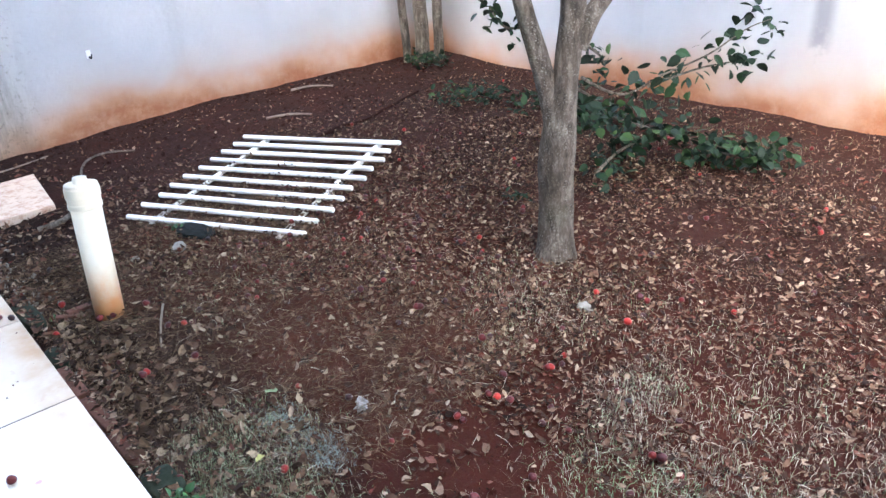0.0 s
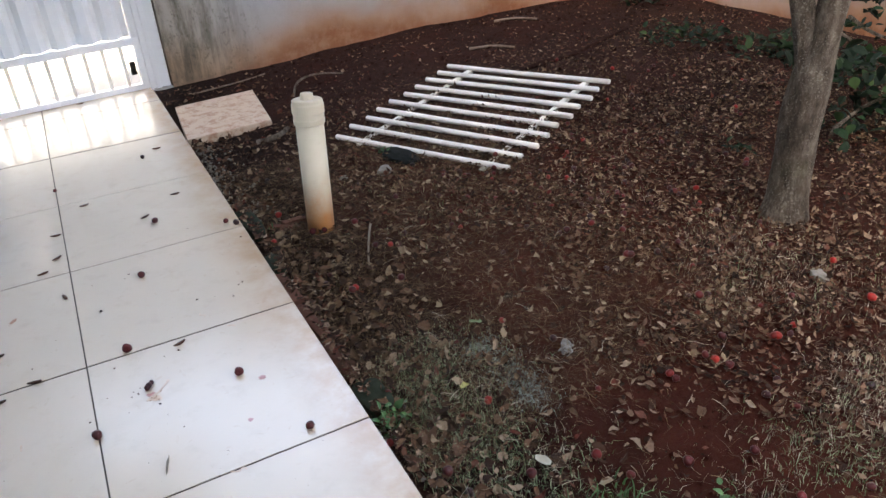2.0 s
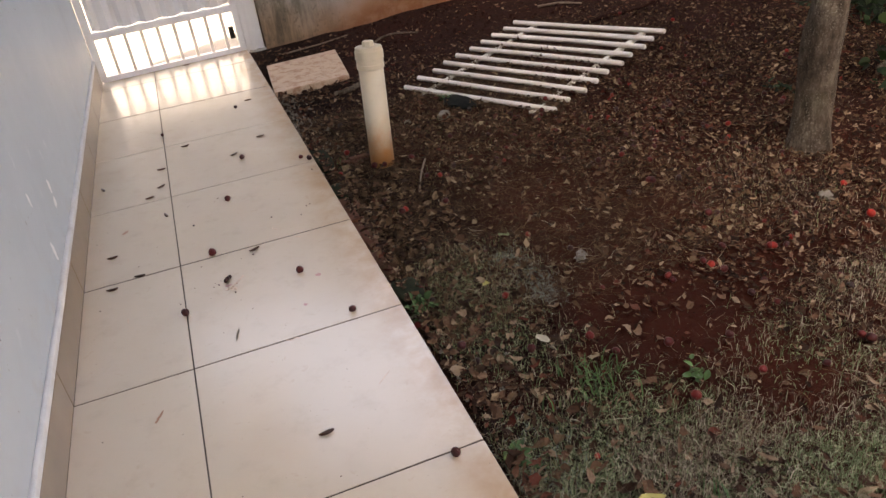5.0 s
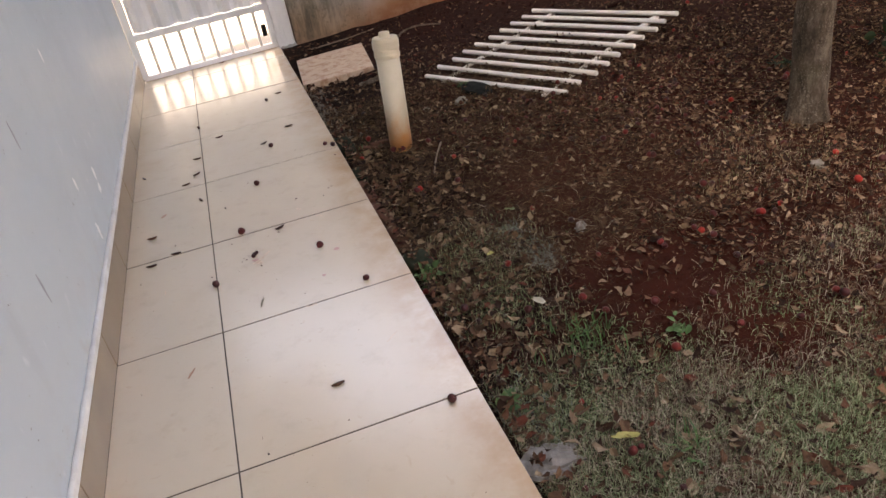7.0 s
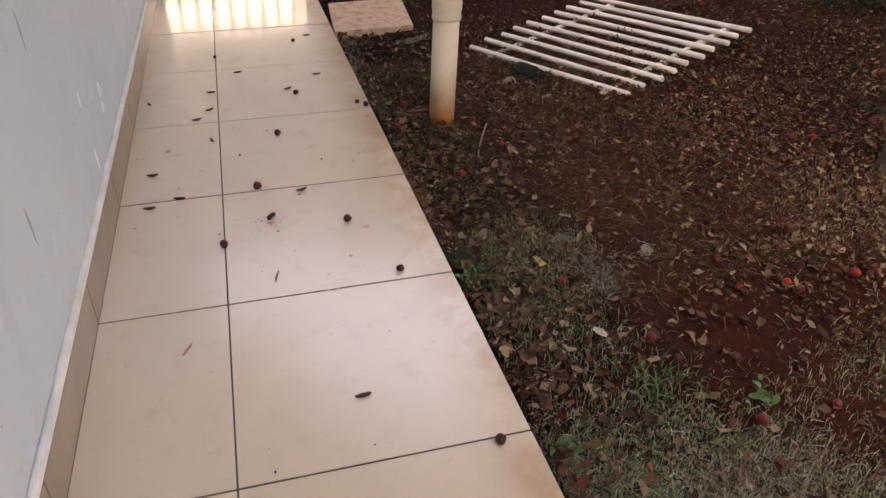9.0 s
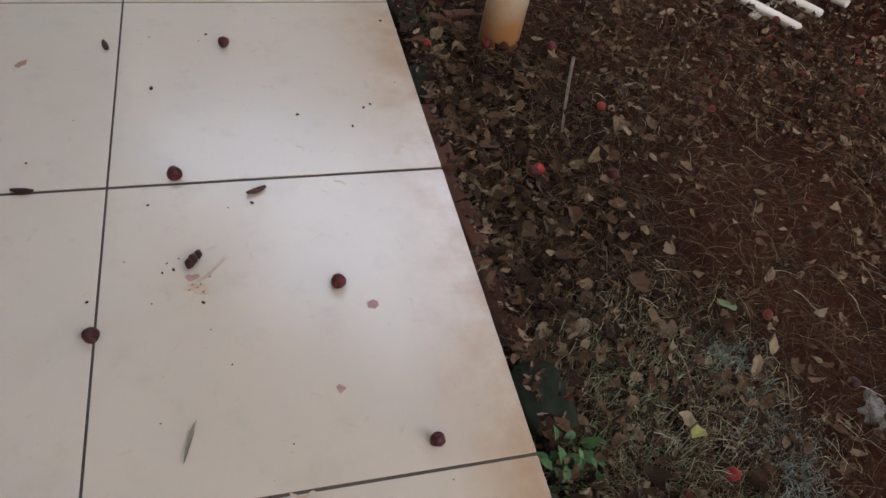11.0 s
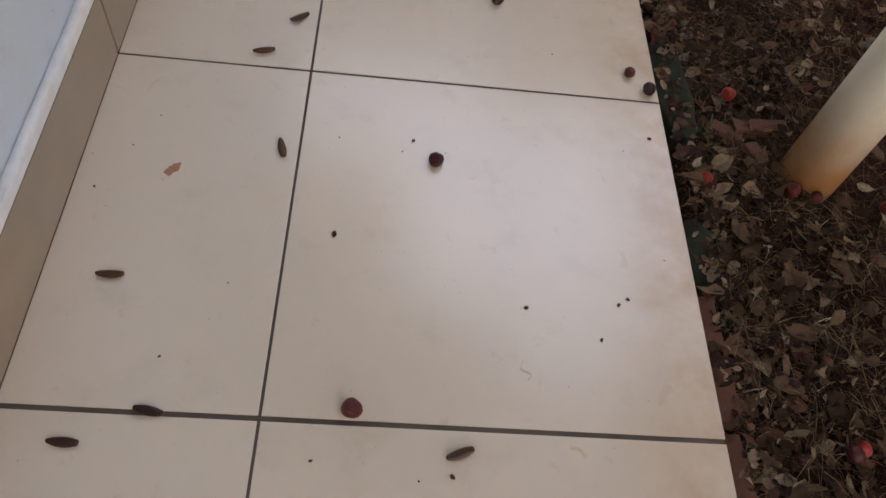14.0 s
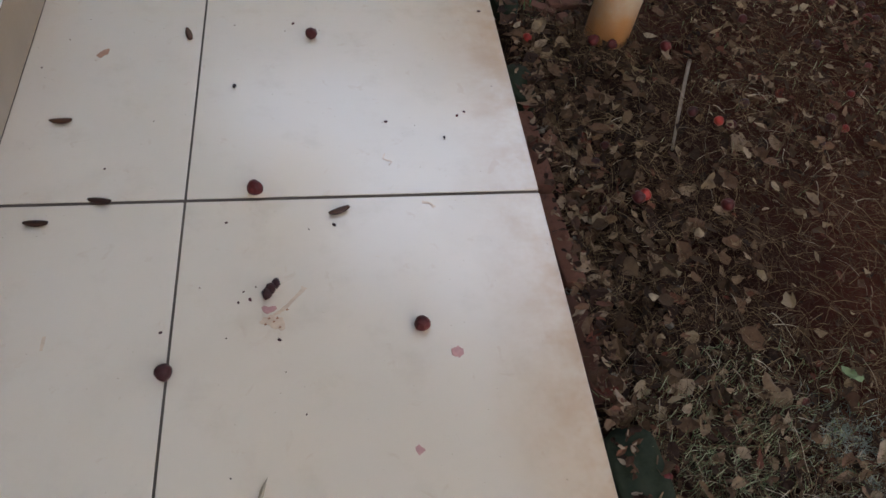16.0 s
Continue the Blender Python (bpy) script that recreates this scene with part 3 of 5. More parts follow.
class Leaves:
    """Gathers many leaves into one mesh."""

    def __init__(self):
        self.v, self.f = [], []

    def put(self, at, length, width, turn, fold=0.3, curl=0.3):
        k = len(self.v)
        for p in leaf_points(length, width, fold, curl):
            q = turn @ p
            self.v.append((at[0] + q.x, at[1] + q.y, at[2] + q.z))
        self.f += [tuple(i + k for i in face) for face in LEAF_FACES]

    def round_leaf(self, at, length, width, turn, fold=0.3, curl=0.3):
        """A whole oval leaf with a pointed tip, folded along its midrib."""
        k = len(self.v)
        rim = ((0.0, 0.0), (0.10, 0.30), (0.28, 0.47), (0.50, 0.48), (0.70, 0.36), (0.86, 0.18), (1.0, 0.0))
        pts = [(fy, -fx) for fy, fx in rim] + [(fy, fx) for fy, fx in rim[1:-1]] + [(0.28, 0.0), (0.70, 0.0)]
        for fy, fx in pts:
            q = turn @ Vector((fx * width * SHAPE.uniform(0.92, 1.08), (fy - 0.1) * length, abs(fx) * width * fold + curl * length * (fy - 0.4) ** 2))
            self.v.append((at[0] + q.x, at[1] + q.y, at[2] + q.z))
        lower, upper = 12, 13
        for side in ((0, 1, 2, 3, 4, 5, 6), (0, 7, 8, 9, 10, 11, 6)):
            a = [k + i for i in side]
            self.f += [(a[0], a[1], a[2], k + lower), (k + lower, a[2], a[3], k + upper), (k + upper, a[3], a[4]), (k + upper, a[4], a[5], a[6])]

    def dry_leaf(self, at, length, width, turn, fold=0.3, curl=0.3):
        """A brittle oval leaf: wrinkled, curled across, its rim bitten and torn."""
        k = len(self.v)
        rim = ((0.0, 0.0), (0.12, 0.28), (0.30, 0.46), (0.52, 0.47), (0.74, 0.34), (0.90, 0.15), (1.0, 0.0), (0.90, -0.15), (0.74, -0.34), (0.52, -0.47), (0.30, -0.46), (0.12, -0.28))
        torn = SHAPE.randrange(12) if SHAPE.random() < 0.6 else 99
        skew = SHAPE.uniform(-0.3, 0.3)
        pts = []
        for i, (fy, fx) in enumerate(rim):
            cut = SHAPE.uniform(0.35, 0.7) if i in (torn, torn + 1) else SHAPE.uniform(0.82, 1.1)
            pts.append((0.5 + (fy - 0.5) * cut, fx * cut))
        pts += [(0.30, 0.0), (0.66, 0.0)]
        for fy, fx in pts:
            z = fx * fx * 4 * width * fold + curl * length * (fy - 0.45) ** 2 + SHAPE.uniform(-0.055, 0.055) * length
            q = turn @ Vector(((fx + skew * (fy - 0.5) ** 2) * width, (fy - 0.45) * length, z))
            self.v.append((at[0] + q.x, at[1] + q.y, at[2] + q.z))
        low, high = k + 12, k + 13
        a = [k + i for i in range(12)]
        self.f += [(a[0], low, a[1]), (a[1], low, a[2]), (a[2], low, high, a[3]), (a[3], high, a[4]), (a[4], high, a[5]), (a[5], high, a[6]),
                   (a[6], high, a[7]), (a[7], high, a[8]), (a[8], high, a[9]), (a[9], high, low, a[10]), (a[10], low, a[11]), (a[11], low, a[0])]

    def blade(self, at, height, width, way, bend):
        """A bent grass blade."""
        k = len(self.v)
        sx, sy = -math.sin(way) * width, math.cos(way) * width
        dx, dy = math.cos(way), math.sin(way)
        x, y, z = at
        m, e = 0.45 * height, height
        self.v += [(x - sx, y - sy, z), (x + sx, y + sy, z),
                   (x + dx * bend * m * 0.5 - sx * 0.8, y + dy * bend * m * 0.5 - sy * 0.8, z + m * (1.1 - 0.35 * bend)),
                   (x + dx * bend * m * 0.5 + sx * 0.8, y + dy * bend * m * 0.5 + sy * 0.8, z + m * (1.1 - 0.35 * bend)),
                   (x + dx * bend * e, y + dy * bend * e, z + max(0.004, e * (1.0 - 0.75 * bend)))]
        self.f += [(k, k + 1, k + 3, k + 2), (k + 2, k + 3, k + 4)]

    def root(self, at, length, width, way, curl, wave):
        """A thin curving rootlet in four short runs."""
        k = len(self.v)
        x, y, z = at
        for i in range(5):
            w = width * (1.0 - 0.15 * i)
            sx, sy = -math.sin(way) * w, math.cos(way) * w
            h = z + wave * math.sin(i * 1.4)
            self.v += [(x - sx, y - sy, h), (x + sx, y + sy, h + w)]
            x, y = x + math.cos(way) * length / 4, y + math.sin(way) * length / 4
            way += curl * (1 if i % 3 else -0.6)
        self.f += [(k + 2 * i, k + 2 * i + 1, k + 2 * i + 3, k + 2 * i + 2) for i in range(4)]

    def link(self, name, material, parent=None):
        return from_arrays(name, self.v, self.f, material, parent)


BARE = ((1.22, -0.45, 0.24), (1.20, -1.10, 0.30), (1.07, -0.80, 0.22), (1.15, -0.16, 0.30), (0.93, 0.20, 0.17), (1.32, -1.35, 0.22), (2.75, -0.75, 0.28), (0.95, 0.55, 0.16), (1.5, -0.5, 0.2))


def bareness(x, y):
    b = max(soft(1.25 - math.hypot(x - cx, y - cy) / r) for cx, cy, r in BARE)
    return max(b, soft((y - 1.55) / 0.35) * 0.80, soft(noise.noise(Vector((x * 1.9, y * 1.9, 7))) * 2.4 - 0.25) * 0.7)


def grassiness(x, y):
    near = soft((-0.95 - y) / 0.5) * 0.95 * (1 - 0.8 * soft((x - 1.25) / 0.5))
    strip = 0.5 * soft(1.2 - math.hypot((x - 0.85) / 0.28, (y + 0.65) / 0.5))
    far = soft(noise.noise(Vector((x * 1.3, y * 1.3, 11))) * 2.2 - 0.1) * 0.28
    rightside = soft((x - 1.6) / 0.8) * soft((-0.2 - y) / 0.8) * 0.24
    patch = 0.4 * soft(1.3 - math.hypot((x - 1.72) / 0.22, (y + 1.16) / 0.13))
    below_wall = 0.5 * soft(1.2 - math.hypot((x - 3.65) / 0.5, (y + 0.45) / 0.8))
    return max(near, strip, far, rightside, patch, below_wall) * (1 - 0.85 * min(1, max(soft(1.2 - math.hypot(x - cx, y - cy) / r) for cx, cy, r in BARE))) * (1 - soft((y - 1.5) / 0.3))


def scatter_litter():
    rng = random.Random(11)
    small, crumbs = Leaves(), Leaves()
    count = 0
    while count < 50000:
        x, y = (0.62 + 3.6 * rng.random() ** 1.25, rng.uniform(-2.4, 2.5) if rng.random() > 0.1 else -1.6 - 2.8 * rng.random() ** 1.6) if count < 30000 else (rng.uniform(1.4, 3.4), rng.uniform(-1.9, 0.9))
        if 0.6 < x < 1.08 and 1.65 < y < 2.24:
            continue
        if rng.random() < bareness(x, y) * 0.86:
            continue
        if rng.random() < grassiness(x, y) * 0.62:
            continue
        big = rng.random() ** 2.2
        length = (0.012 + 0.034 * big) * (1.0 - 0.28 * soft((x - 1.1) / 0.5))
        turn = Euler((rng.gauss(0, 0.35), rng.gauss(0, 0.4), rng.uniform(0, 6.283))).to_matrix()
        (small.dry_leaf if x < 1.35 and -1.0 < y < 0.9 else small.put)((x, y, (max(ground(x, y), -0.024) if x < 0.66 else ground(x, y)) + 0.005 + rng.random() * (0.012 + 0.012 * grassiness(x, y))), length, length * rng.uniform(0.35, 0.75), turn, rng.uniform(-0.2, 0.6), rng.uniform(-0.4, 0.9))
        count += 1
    for _ in range(26000):
        x, y = 0.61 + 3.2 * rng.random() ** 1.8, rng.uniform(-2.4, 1.9)
        if (0.6 < x < 1.08 and y > 1.62) or rng.random() < bareness(x, y) * 0.45:
            continue
        length = rng.uniform(0.004, 0.012)
        turn = Euler((rng.gauss(0, 0.4), rng.gauss(0, 0.5), rng.uniform(0, 6.283))).to_matrix()
        crumbs.put((x, y, ground(x, y) + 0.003 + rng.random() * 0.006), length, length * rng.uniform(0.3, 0.8), turn, rng.uniform(-0.2, 0.6), rng.uniform(-0.4, 0.9))
    faded = Leaves()
    for _ in range(380):
        x, y = 0.655 + abs(rng.gauss(0, 0.16)), rng.uniform(-0.75, 0.62)
        if rng.random() < 0.15:
            y = rng.uniform(-1.7, -0.6)
        length = rng.uniform(0.016, 0.044)
        turn = Euler((rng.gauss(0, 0.6), rng.gauss(0, 0.6), rng.uniform(0, 6.283))).to_matrix()
        faded.dry_leaf((x, y, ground(x, y) + 0.008 + rng.random() * 0.024), length, length * rng.uniform(0.45, 0.9), turn, rng.uniform(-0.4, 0.7), rng.uniform(-0.6, 1.1))
    for _ in range(5200):
        x, y = rng.uniform(0.8, 3.2), rng.uniform(-0.9, 1.5)
        if rng.random() < bareness(x, y) * 0.75:
            continue
        length = rng.uniform(0.012, 0.032)
        turn = Euler((rng.gauss(0, 0.4), rng.gauss(0, 0.4), rng.uniform(0, 6.283))).to_matrix()
        faded.put((x, y, ground(x, y) + 0.010 + rng.random() * 0.012), length, length * rng.uniform(0.35, 0.8), turn, rng.uniform(-0.4, 0.7), rng.uniform(-0.6, 1.1))
    tagged(faded.link("faded_leaves", FADED), "faded tan crumpled leaves strewn on the soil", "leaf litter", kind="stuff")
    tagged(crumbs.link("leaf_crumbs", CRUMBLE), "small brown crumbs of broken leaves on soil", "leaf crumbs", kind="stuff")
    return tagged(small.link("leaf_litter", LITTER), "dry brown, tan and reddish fallen leaves strewn over soil", "leaf litter", kind="stuff")


def scatter_straw():
    rng = random.Random(12)
    straw, green, grey, loose = Leaves(), Leaves(), Leaves(), Leaves()
    for _ in range(26000):
        x, y = 0.62 + 3.5 * rng.random() ** 1.3, rng.uniform(-2.4, 1.9)
        gness = grassiness(x, y)
        if rng.random() > 0.35 + gness:
            continue
        if rng.random() < bareness(x, y) * 0.55 * (1 - gness):
            continue
        loose.root((x, y, ground(x, y) + 0.006 + rng.random() * 0.010), rng.uniform(0.02, 0.075), rng.uniform(0.0003, 0.0006), rng.uniform(0, 6.283), rng.gauss(0, 0.3), 0.003)
    for _ in range(22000):
        x, y = 0.64 + 1.1 * rng.random() ** 1.2, rng.uniform(-0.8, 1.2)
        loose.root((x, y, ground(x, y) + 0.008 + rng.random() * 0.014), rng.uniform(0.03, 0.12), rng.uniform(0.0002, 0.00042), rng.uniform(0, 6.283), rng.gauss(0, 0.4), 0.004)
    for lot, x0, x1, y0, y1 in ((70000, 0.62, 4.2, -3.4, 1.4), (300000, 0.62, 2.4, -2.9, -0.3)):
        for _ in range(lot):
            x, y = rng.uniform(x0, x1), rng.uniform(y0, y1)
            if lot > 100000 and rng.random() > soft((y + 2.9) / 0.9) * (1 - soft((x - 1.8) / 0.6)):
                continue
            if rng.random() > grassiness(x, y) ** 1.2 * soft((y + 3.4) / 1.2) * (1 - 0.8 * soft((x - 2.1) / 0.8) * (1 - soft((x - 2.9) / 0.4))):
                continue
            h = rng.uniform(0.010, 0.046)
            lush = soft(0.5 + 1.5 * noise.noise(Vector((x * 4.5, y * 4.5, 5))))
            (green if rng.random() < (0.12 + 0.7 * lush + 0.2 * soft((-0.9 - y) / 0.4) + 0.35 * soft((y + 1.1) / 0.2)) * (1 - 0.6 * soft((x - 1.35) / 0.4)) else straw).blade((x, y, ground(x, y) - 0.002), h, rng.uniform(0.0004, 0.0010), rng.uniform(0, 6.283), rng.uniform(0.15, 1.0))
    for _ in range(9000):
        x, y = rng.uniform(0.64, 2.6), rng.uniform(-2.2, 0.3)
        if rng.random() < 0.15 + grassiness(x, y):
            straw.root((x, y, ground(x, y) + 0.008 + rng.random() * 0.016), rng.uniform(0.02, 0.07), rng.uniform(0.0003, 0.0007), rng.uniform(0, 6.283), rng.gauss(0, 0.2), 0.003)
    for cx, cy, sx, sy, n in ((0.985, -0.475, 0.030, 0.030, 300), (1.01, -0.58, 0.025, 0.04, 210), (1.01, -0.68, 0.028, 0.05, 360), (0.62, -0.12, 0.02, 0.06, 160), (0.72, -1.30, 0.06, 0.08, 300)):
        for _ in range(n):
            x, y = max(0.625, rng.gauss(cx, sx)), rng.gauss(cy, sy)
            grey.blade((x, y, ground(x, y)), rng.uniform(0.012, 0.032), rng.uniform(0.0006, 0.0013), rng.uniform(0, 6.283), rng.uniform(0.4, 1.5))
    tagged(straw.link("dry_grass", STRAW), "dry straw-coloured grass matted on the soil", "grass", kind="stuff")
    tagged(loose.link("loose_straw", ROOTLET), "loose brown rootlets and straw among fallen leaves", "straw", kind="stuff")
    tagged(green.link("green_grass", GRASS), "short thin dull green lawn grass", "grass", kind="stuff")
    tagged(grey.link("bleached_grass", BLEACHED), "bleached grey-green grass patches", "grass", kind="stuff")


scatter_litter()
scatter_straw()


# ---- trees ----
def tree_leaves(bunch, rng, line, per, spread, size, droop=0.6):
    pts = curve_through(line, 8)
    for i in range(per):
        p = pts[int(len(pts) * rng.random() ** 0.75) if rng.random() < 0.9 else -1]
        off = Vector((rng.gauss(0, spread), rng.gauss(0, spread), rng.gauss(0, spread)))
        length = size * rng.uniform(0.55, 1.15)
        turn = Euler((rng.gauss(-droop, 0.5), rng.gauss(0, 0.6), rng.uniform(0, 6.283))).to_matrix()
        bunch.round_leaf(p + off, length, length * rng.uniform(0.6, 0.8), turn, rng.uniform(0.0, 0.4), rng.uniform(-0.5, 0.2))


def make_tree():
    o = Vector((2.125, -0.53, 0.0))
    tree = empty("garden_tree", "young forked tree with grey bark and drooping dark green leaves", "tree", tuple(o + Vector((0.07, 0.057, 0.0))))
    rel = lambda pts: [Vector(p) - o for p in pts]
    line = curve_through(rel([(2.135, -0.52, -0.06), (2.128, -0.528, 0.06), (2.115, -0.525, 0.3), (2.113, -0.537, 0.52), (2.122, -0.552, 0.70), (2.138, -0.562, 0.88), (2.13, -0.562, 1.02), (2.12, -0.55, 1.3), (2.2, -0.6, 1.9), (2.3, -0.5, 2.9)]), 8)
    radii = []
    for p in line:
        z = p.z
        r = 0.082 - 0.016 * soft(z / 0.12) - 0.005 * soft(z / 0.5)
        r -= 0.019 * soft((z - 0.40) / 0.35) + 0.012 * soft((z - 0.9) / 0.4) + 0.02 * soft((z - 1.3) / 1.5)
        radii.append(r)
    part("trunk", tube(line, radii, 28, wobble=0.16), BARK, tree, smooth=True)
    limbs = [
        ([(2.112, -0.54, 0.44), (2.100, -0.525, 0.56), (2.083, -0.50, 0.68), (2.056, -0.465, 0.83), (2.02, -0.44, 0.98), (1.97, -0.38, 1.3), (1.85, -0.2, 1.9), (1.7, 0.05, 2.6)], 0.042, 0.02),
        ([(2.15, -0.575, 0.80), (2.185, -0.60, 0.90), (2.237, -0.633, 0.99), (2.28, -0.70, 1.2), (2.5, -0.95, 1.8), (2.8, -1.2, 2.5)], 0.034, 0.016),
    ]
    for pts, a, b in limbs:
        line = curve_through(rel(pts), 6)
        part("limb", tube(line, taper(a, b, len(line)), 16, wobble=0.14), BARK, tree, smooth=True)
    rng = random.Random(5)
    sprays = [
        ([(2.17, -0.58, 0.70), (2.30, -0.585, 0.63), (2.417, -0.60, 0.60), (2.584, -0.63, 0.64), (2.757, -0.697, 0.69), (2.918, -0.75, 0.763), (2.958, -0.819, 0.799)], 44, 0.042, 0.066),
        ([(2.50, -0.62, 0.61), (2.743, -0.688, 0.644), (2.93, -0.80, 0.658)], 24, 0.025, 0.065),
        ([(2.06, -0.455, 0.87), (2.006, -0.388, 0.868), (1.977, -0.342, 0.935)], 16, 0.025, 0.06),
        ([(2.19, -0.585, 0.80), (2.24, -0.60, 0.76), (2.27, -0.60, 0.72)], 12, 0.025, 0.055),
        ([(2.30, -0.45, 0.62), (2.42, -0.45, 0.55), (2.55, -0.42, 0.46)], 30, 0.05, 0.06),
    ]
    bunch = Leaves()
    for pts, per, spread, size in sprays:
        line = curve_through(rel(pts), 6)
        part("twig", tube(line, taper(0.006, 0.0018, len(line)), 6), BARK, tree)
        tree_leaves(bunch, rng, rel(pts), int(per * 1.9), spread, size * 0.80)
    tagged(bunch.link("low_foliage", LEAF, tree))
    crown = Leaves()
    # unseen clumps, placed to shade the garden, right wall and tile reflections
    shade_clumps = [Vector((min(4.1, max(1.5, rng.gauss(2.8, 0.65))), rng.gauss(-0.35, 0.75), rng.uniform(2.0, 3.3))) - o for _ in range(56)] + [Vector((rng.uniform(0.98, 2.2), rng.uniform(-0.9, 0.9), rng.uniform(2.1, 2.7))) - o for _ in range(29)]
    for c in shade_clumps:
        for _ in range(300):
            p = c + Vector((rng.gauss(0, 0.26), rng.gauss(0, 0.26), rng.gauss(0.1, 0.2)))
            length = rng.uniform(0.06, 0.10)
            crown.put(p, length, length * 0.75, Euler((rng.gauss(-0.4, 0.5), rng.gauss(0, 0.5), rng.uniform(0, 6.283))).to_matrix(), 0.2, -0.3)
    for i in range(0, 50, 4):
        line = curve_through([Vector((2.2, -0.5, 1.9)) - o, (Vector((2.2, -0.5, 2.0)) - o).lerp(shade_clumps[i], 0.5) + Vector((0, 0, 0.12)), shade_clumps[i]], 5)
        part("limb", tube(line, taper(0.02, 0.006, len(line)), 7), BARK, tree, smooth=True)
    crown.link("crown", LEAF, tree)
    return tree


def make_corner_tree():
    o = Vector((3.95, 2.36, 0.08))
    tree = empty("corner_tree", "several slim grey-brown stems growing in the wall corner", "tree", tuple(o))
    rng = random.Random(8)
    for x, y, r, lx, ly in ((-0.075, 0.085, 0.034, -0.10, 0.06), (0.02, 0.01, 0.060, -0.03, 0.04), (0.10, -0.08, 0.042, 0.01, 0.02), (0.05, 0.07, 0.03, -0.01, 0.03)):
        pts = curve_through([(x, y, -0.06), (x + lx * 0.2, y + ly * 0.2, 0.4), (x + lx * 0.8, y + ly, 1.2), (x + lx * 2.5, y + ly, 2.6)], 6)
        part("stem", tube(pts, taper(r, r * 0.6, len(pts)), 14, wobble=0.16), BARK, tree, smooth=True)
    bunch = Leaves()
    for _ in range(900):
        p = Vector((rng.gauss(-0.2, 0.4), rng.gauss(-0.1, 0.25), rng.gauss(2.7, 0.35)))
        length = rng.uniform(0.06, 0.1)
        bunch.put(p, length, length * 0.7, Euler((rng.gauss(-0.5, 0.5), rng.gauss(0, 0.5), rng.uniform(0, 6.283))).to_matrix(), 0.2, -0.3)
    bunch.link("crown", LEAF, tree)


def make_weed(name, label, at, radius, leaves, size, tall, material, seed):
    rng = random.Random(seed)
    o = Vector((at[0], at[1], ground(*at)))
    weed = empty(name, label, "weed", tuple(o))
    bunch = Leaves()
    for _ in range(leaves):
        a, d = rng.uniform(0, 6.283), radius * rng.random() ** 0.6
        x, y = d * math.cos(a), d * math.sin(a)
        z = rng.random() * tall
        length = size * rng.uniform(0.6, 1.2)
        bunch.round_leaf((x, y, z + 0.004), length, length * 0.6, Euler((rng.gauss(0.3, 0.5), rng.gauss(0, 0.5), rng.uniform(0, 6.283))).to_matrix(), 0.3, -0.3)
    bunch.link("leaves", material, weed)
    stems = bmesh.new()
    for _ in range(5):
        a = rng.uniform(0, 6.283)
        tube([(0, 0, -0.01), (radius * 0.4 * math.cos(a), radius * 0.4 * math.sin(a), tall * 0.8)], [0.002, 0.001], 5, bm=stems)
    part("stems", stems, material, weed)
    return weed


make_tree()
make_corner_tree()


def make_fallen_branch():
    o = Vector((3.1, -0.3, ground(3.1, -0.3)))
    branch = empty("leafy_branch", "leafy dark green branch hanging low over the soil", "branch", tuple(o))
    rng = random.Random(21)
    bunch = Leaves()
    for pts, per in (([(2.84, -0.15, 0.10), (3.05, -0.14, 0.16), (3.26, -0.22, 0.20), (3.36, -0.38, 0.16), (3.43, -0.64, 0.12)], 150), ([(3.26, -0.22, 0.2), (3.05, -0.02, 0.3), (2.9, 0.12, 0.36)], 60), ([(3.36, -0.38, 0.13), (3.45, -0.5, 0.10), (3.55, -0.62, 0.08)], 60)):
        line = [Vector(p) - o for p in pts]
        smooth_line = curve_through(line, 6)
        part("twig", tube(smooth_line, taper(0.008, 0.003, len(smooth_line)), 6), BARK, branch)
        tree_leaves(bunch, rng, line, int(per * 2.2), 0.05, 0.056)
    bunch.link("leaves", LEAF, branch)
    part("butt", tube([Vector((2.9, -0.1, ground(2.9, -0.1) - 0.01)) - o, Vector((2.86, -0.145, 0.11)) - o], [0.009, 0.008], 8), BARK, branch)


make_fallen_branch()
WEEDS = [
    ("low_weed", "low fresh green weed beside the path", (0.655, -0.62), 0.05, 40, 0.03, 0.05, LUSH),
    ("low_weed", "low fresh green weed beside the path", (0.66, -1.26), 0.04, 22, 0.025, 0.04, LUSH),
    ("low_weed", "small green weed in the lawn", (1.16, -1.22), 0.035, 14, 0.028, 0.03, LUSH),
    ("far_weed", "green weeds below the garden wall", (3.46, 1.33), 0.26, 170, 0.045, 0.07, LEAF),
    ("far_weed", "green weeds below the garden wall", (3.62, 0.85), 0.22, 110, 0.06, 0.10, LEAF),
    ("far_weed", "green weeds below the garden wall", (3.5, 0.35), 0.18, 80, 0.06, 0.10, LEAF),
    ("far_weed", "green weeds round the corner tree", (3.9, 2.24), 0.18, 120, 0.05, 0.08, LEAF),
    ("low_weed", "small green weed in the leaf litter", (2.47, 0.0), 0.06, 24, 0.035, 0.03, LEAF),
    ("low_weed", "small green weed under the fence panel", (1.34, 0.95), 0.05, 24, 0.03, 0.03, LUSH),
]
for i, (name, label, at, radius, leaves, size, tall, material) in enumerate(WEEDS):
    make_weed(name, label, at, radius, leaves, size, tall, material, 40 + i)


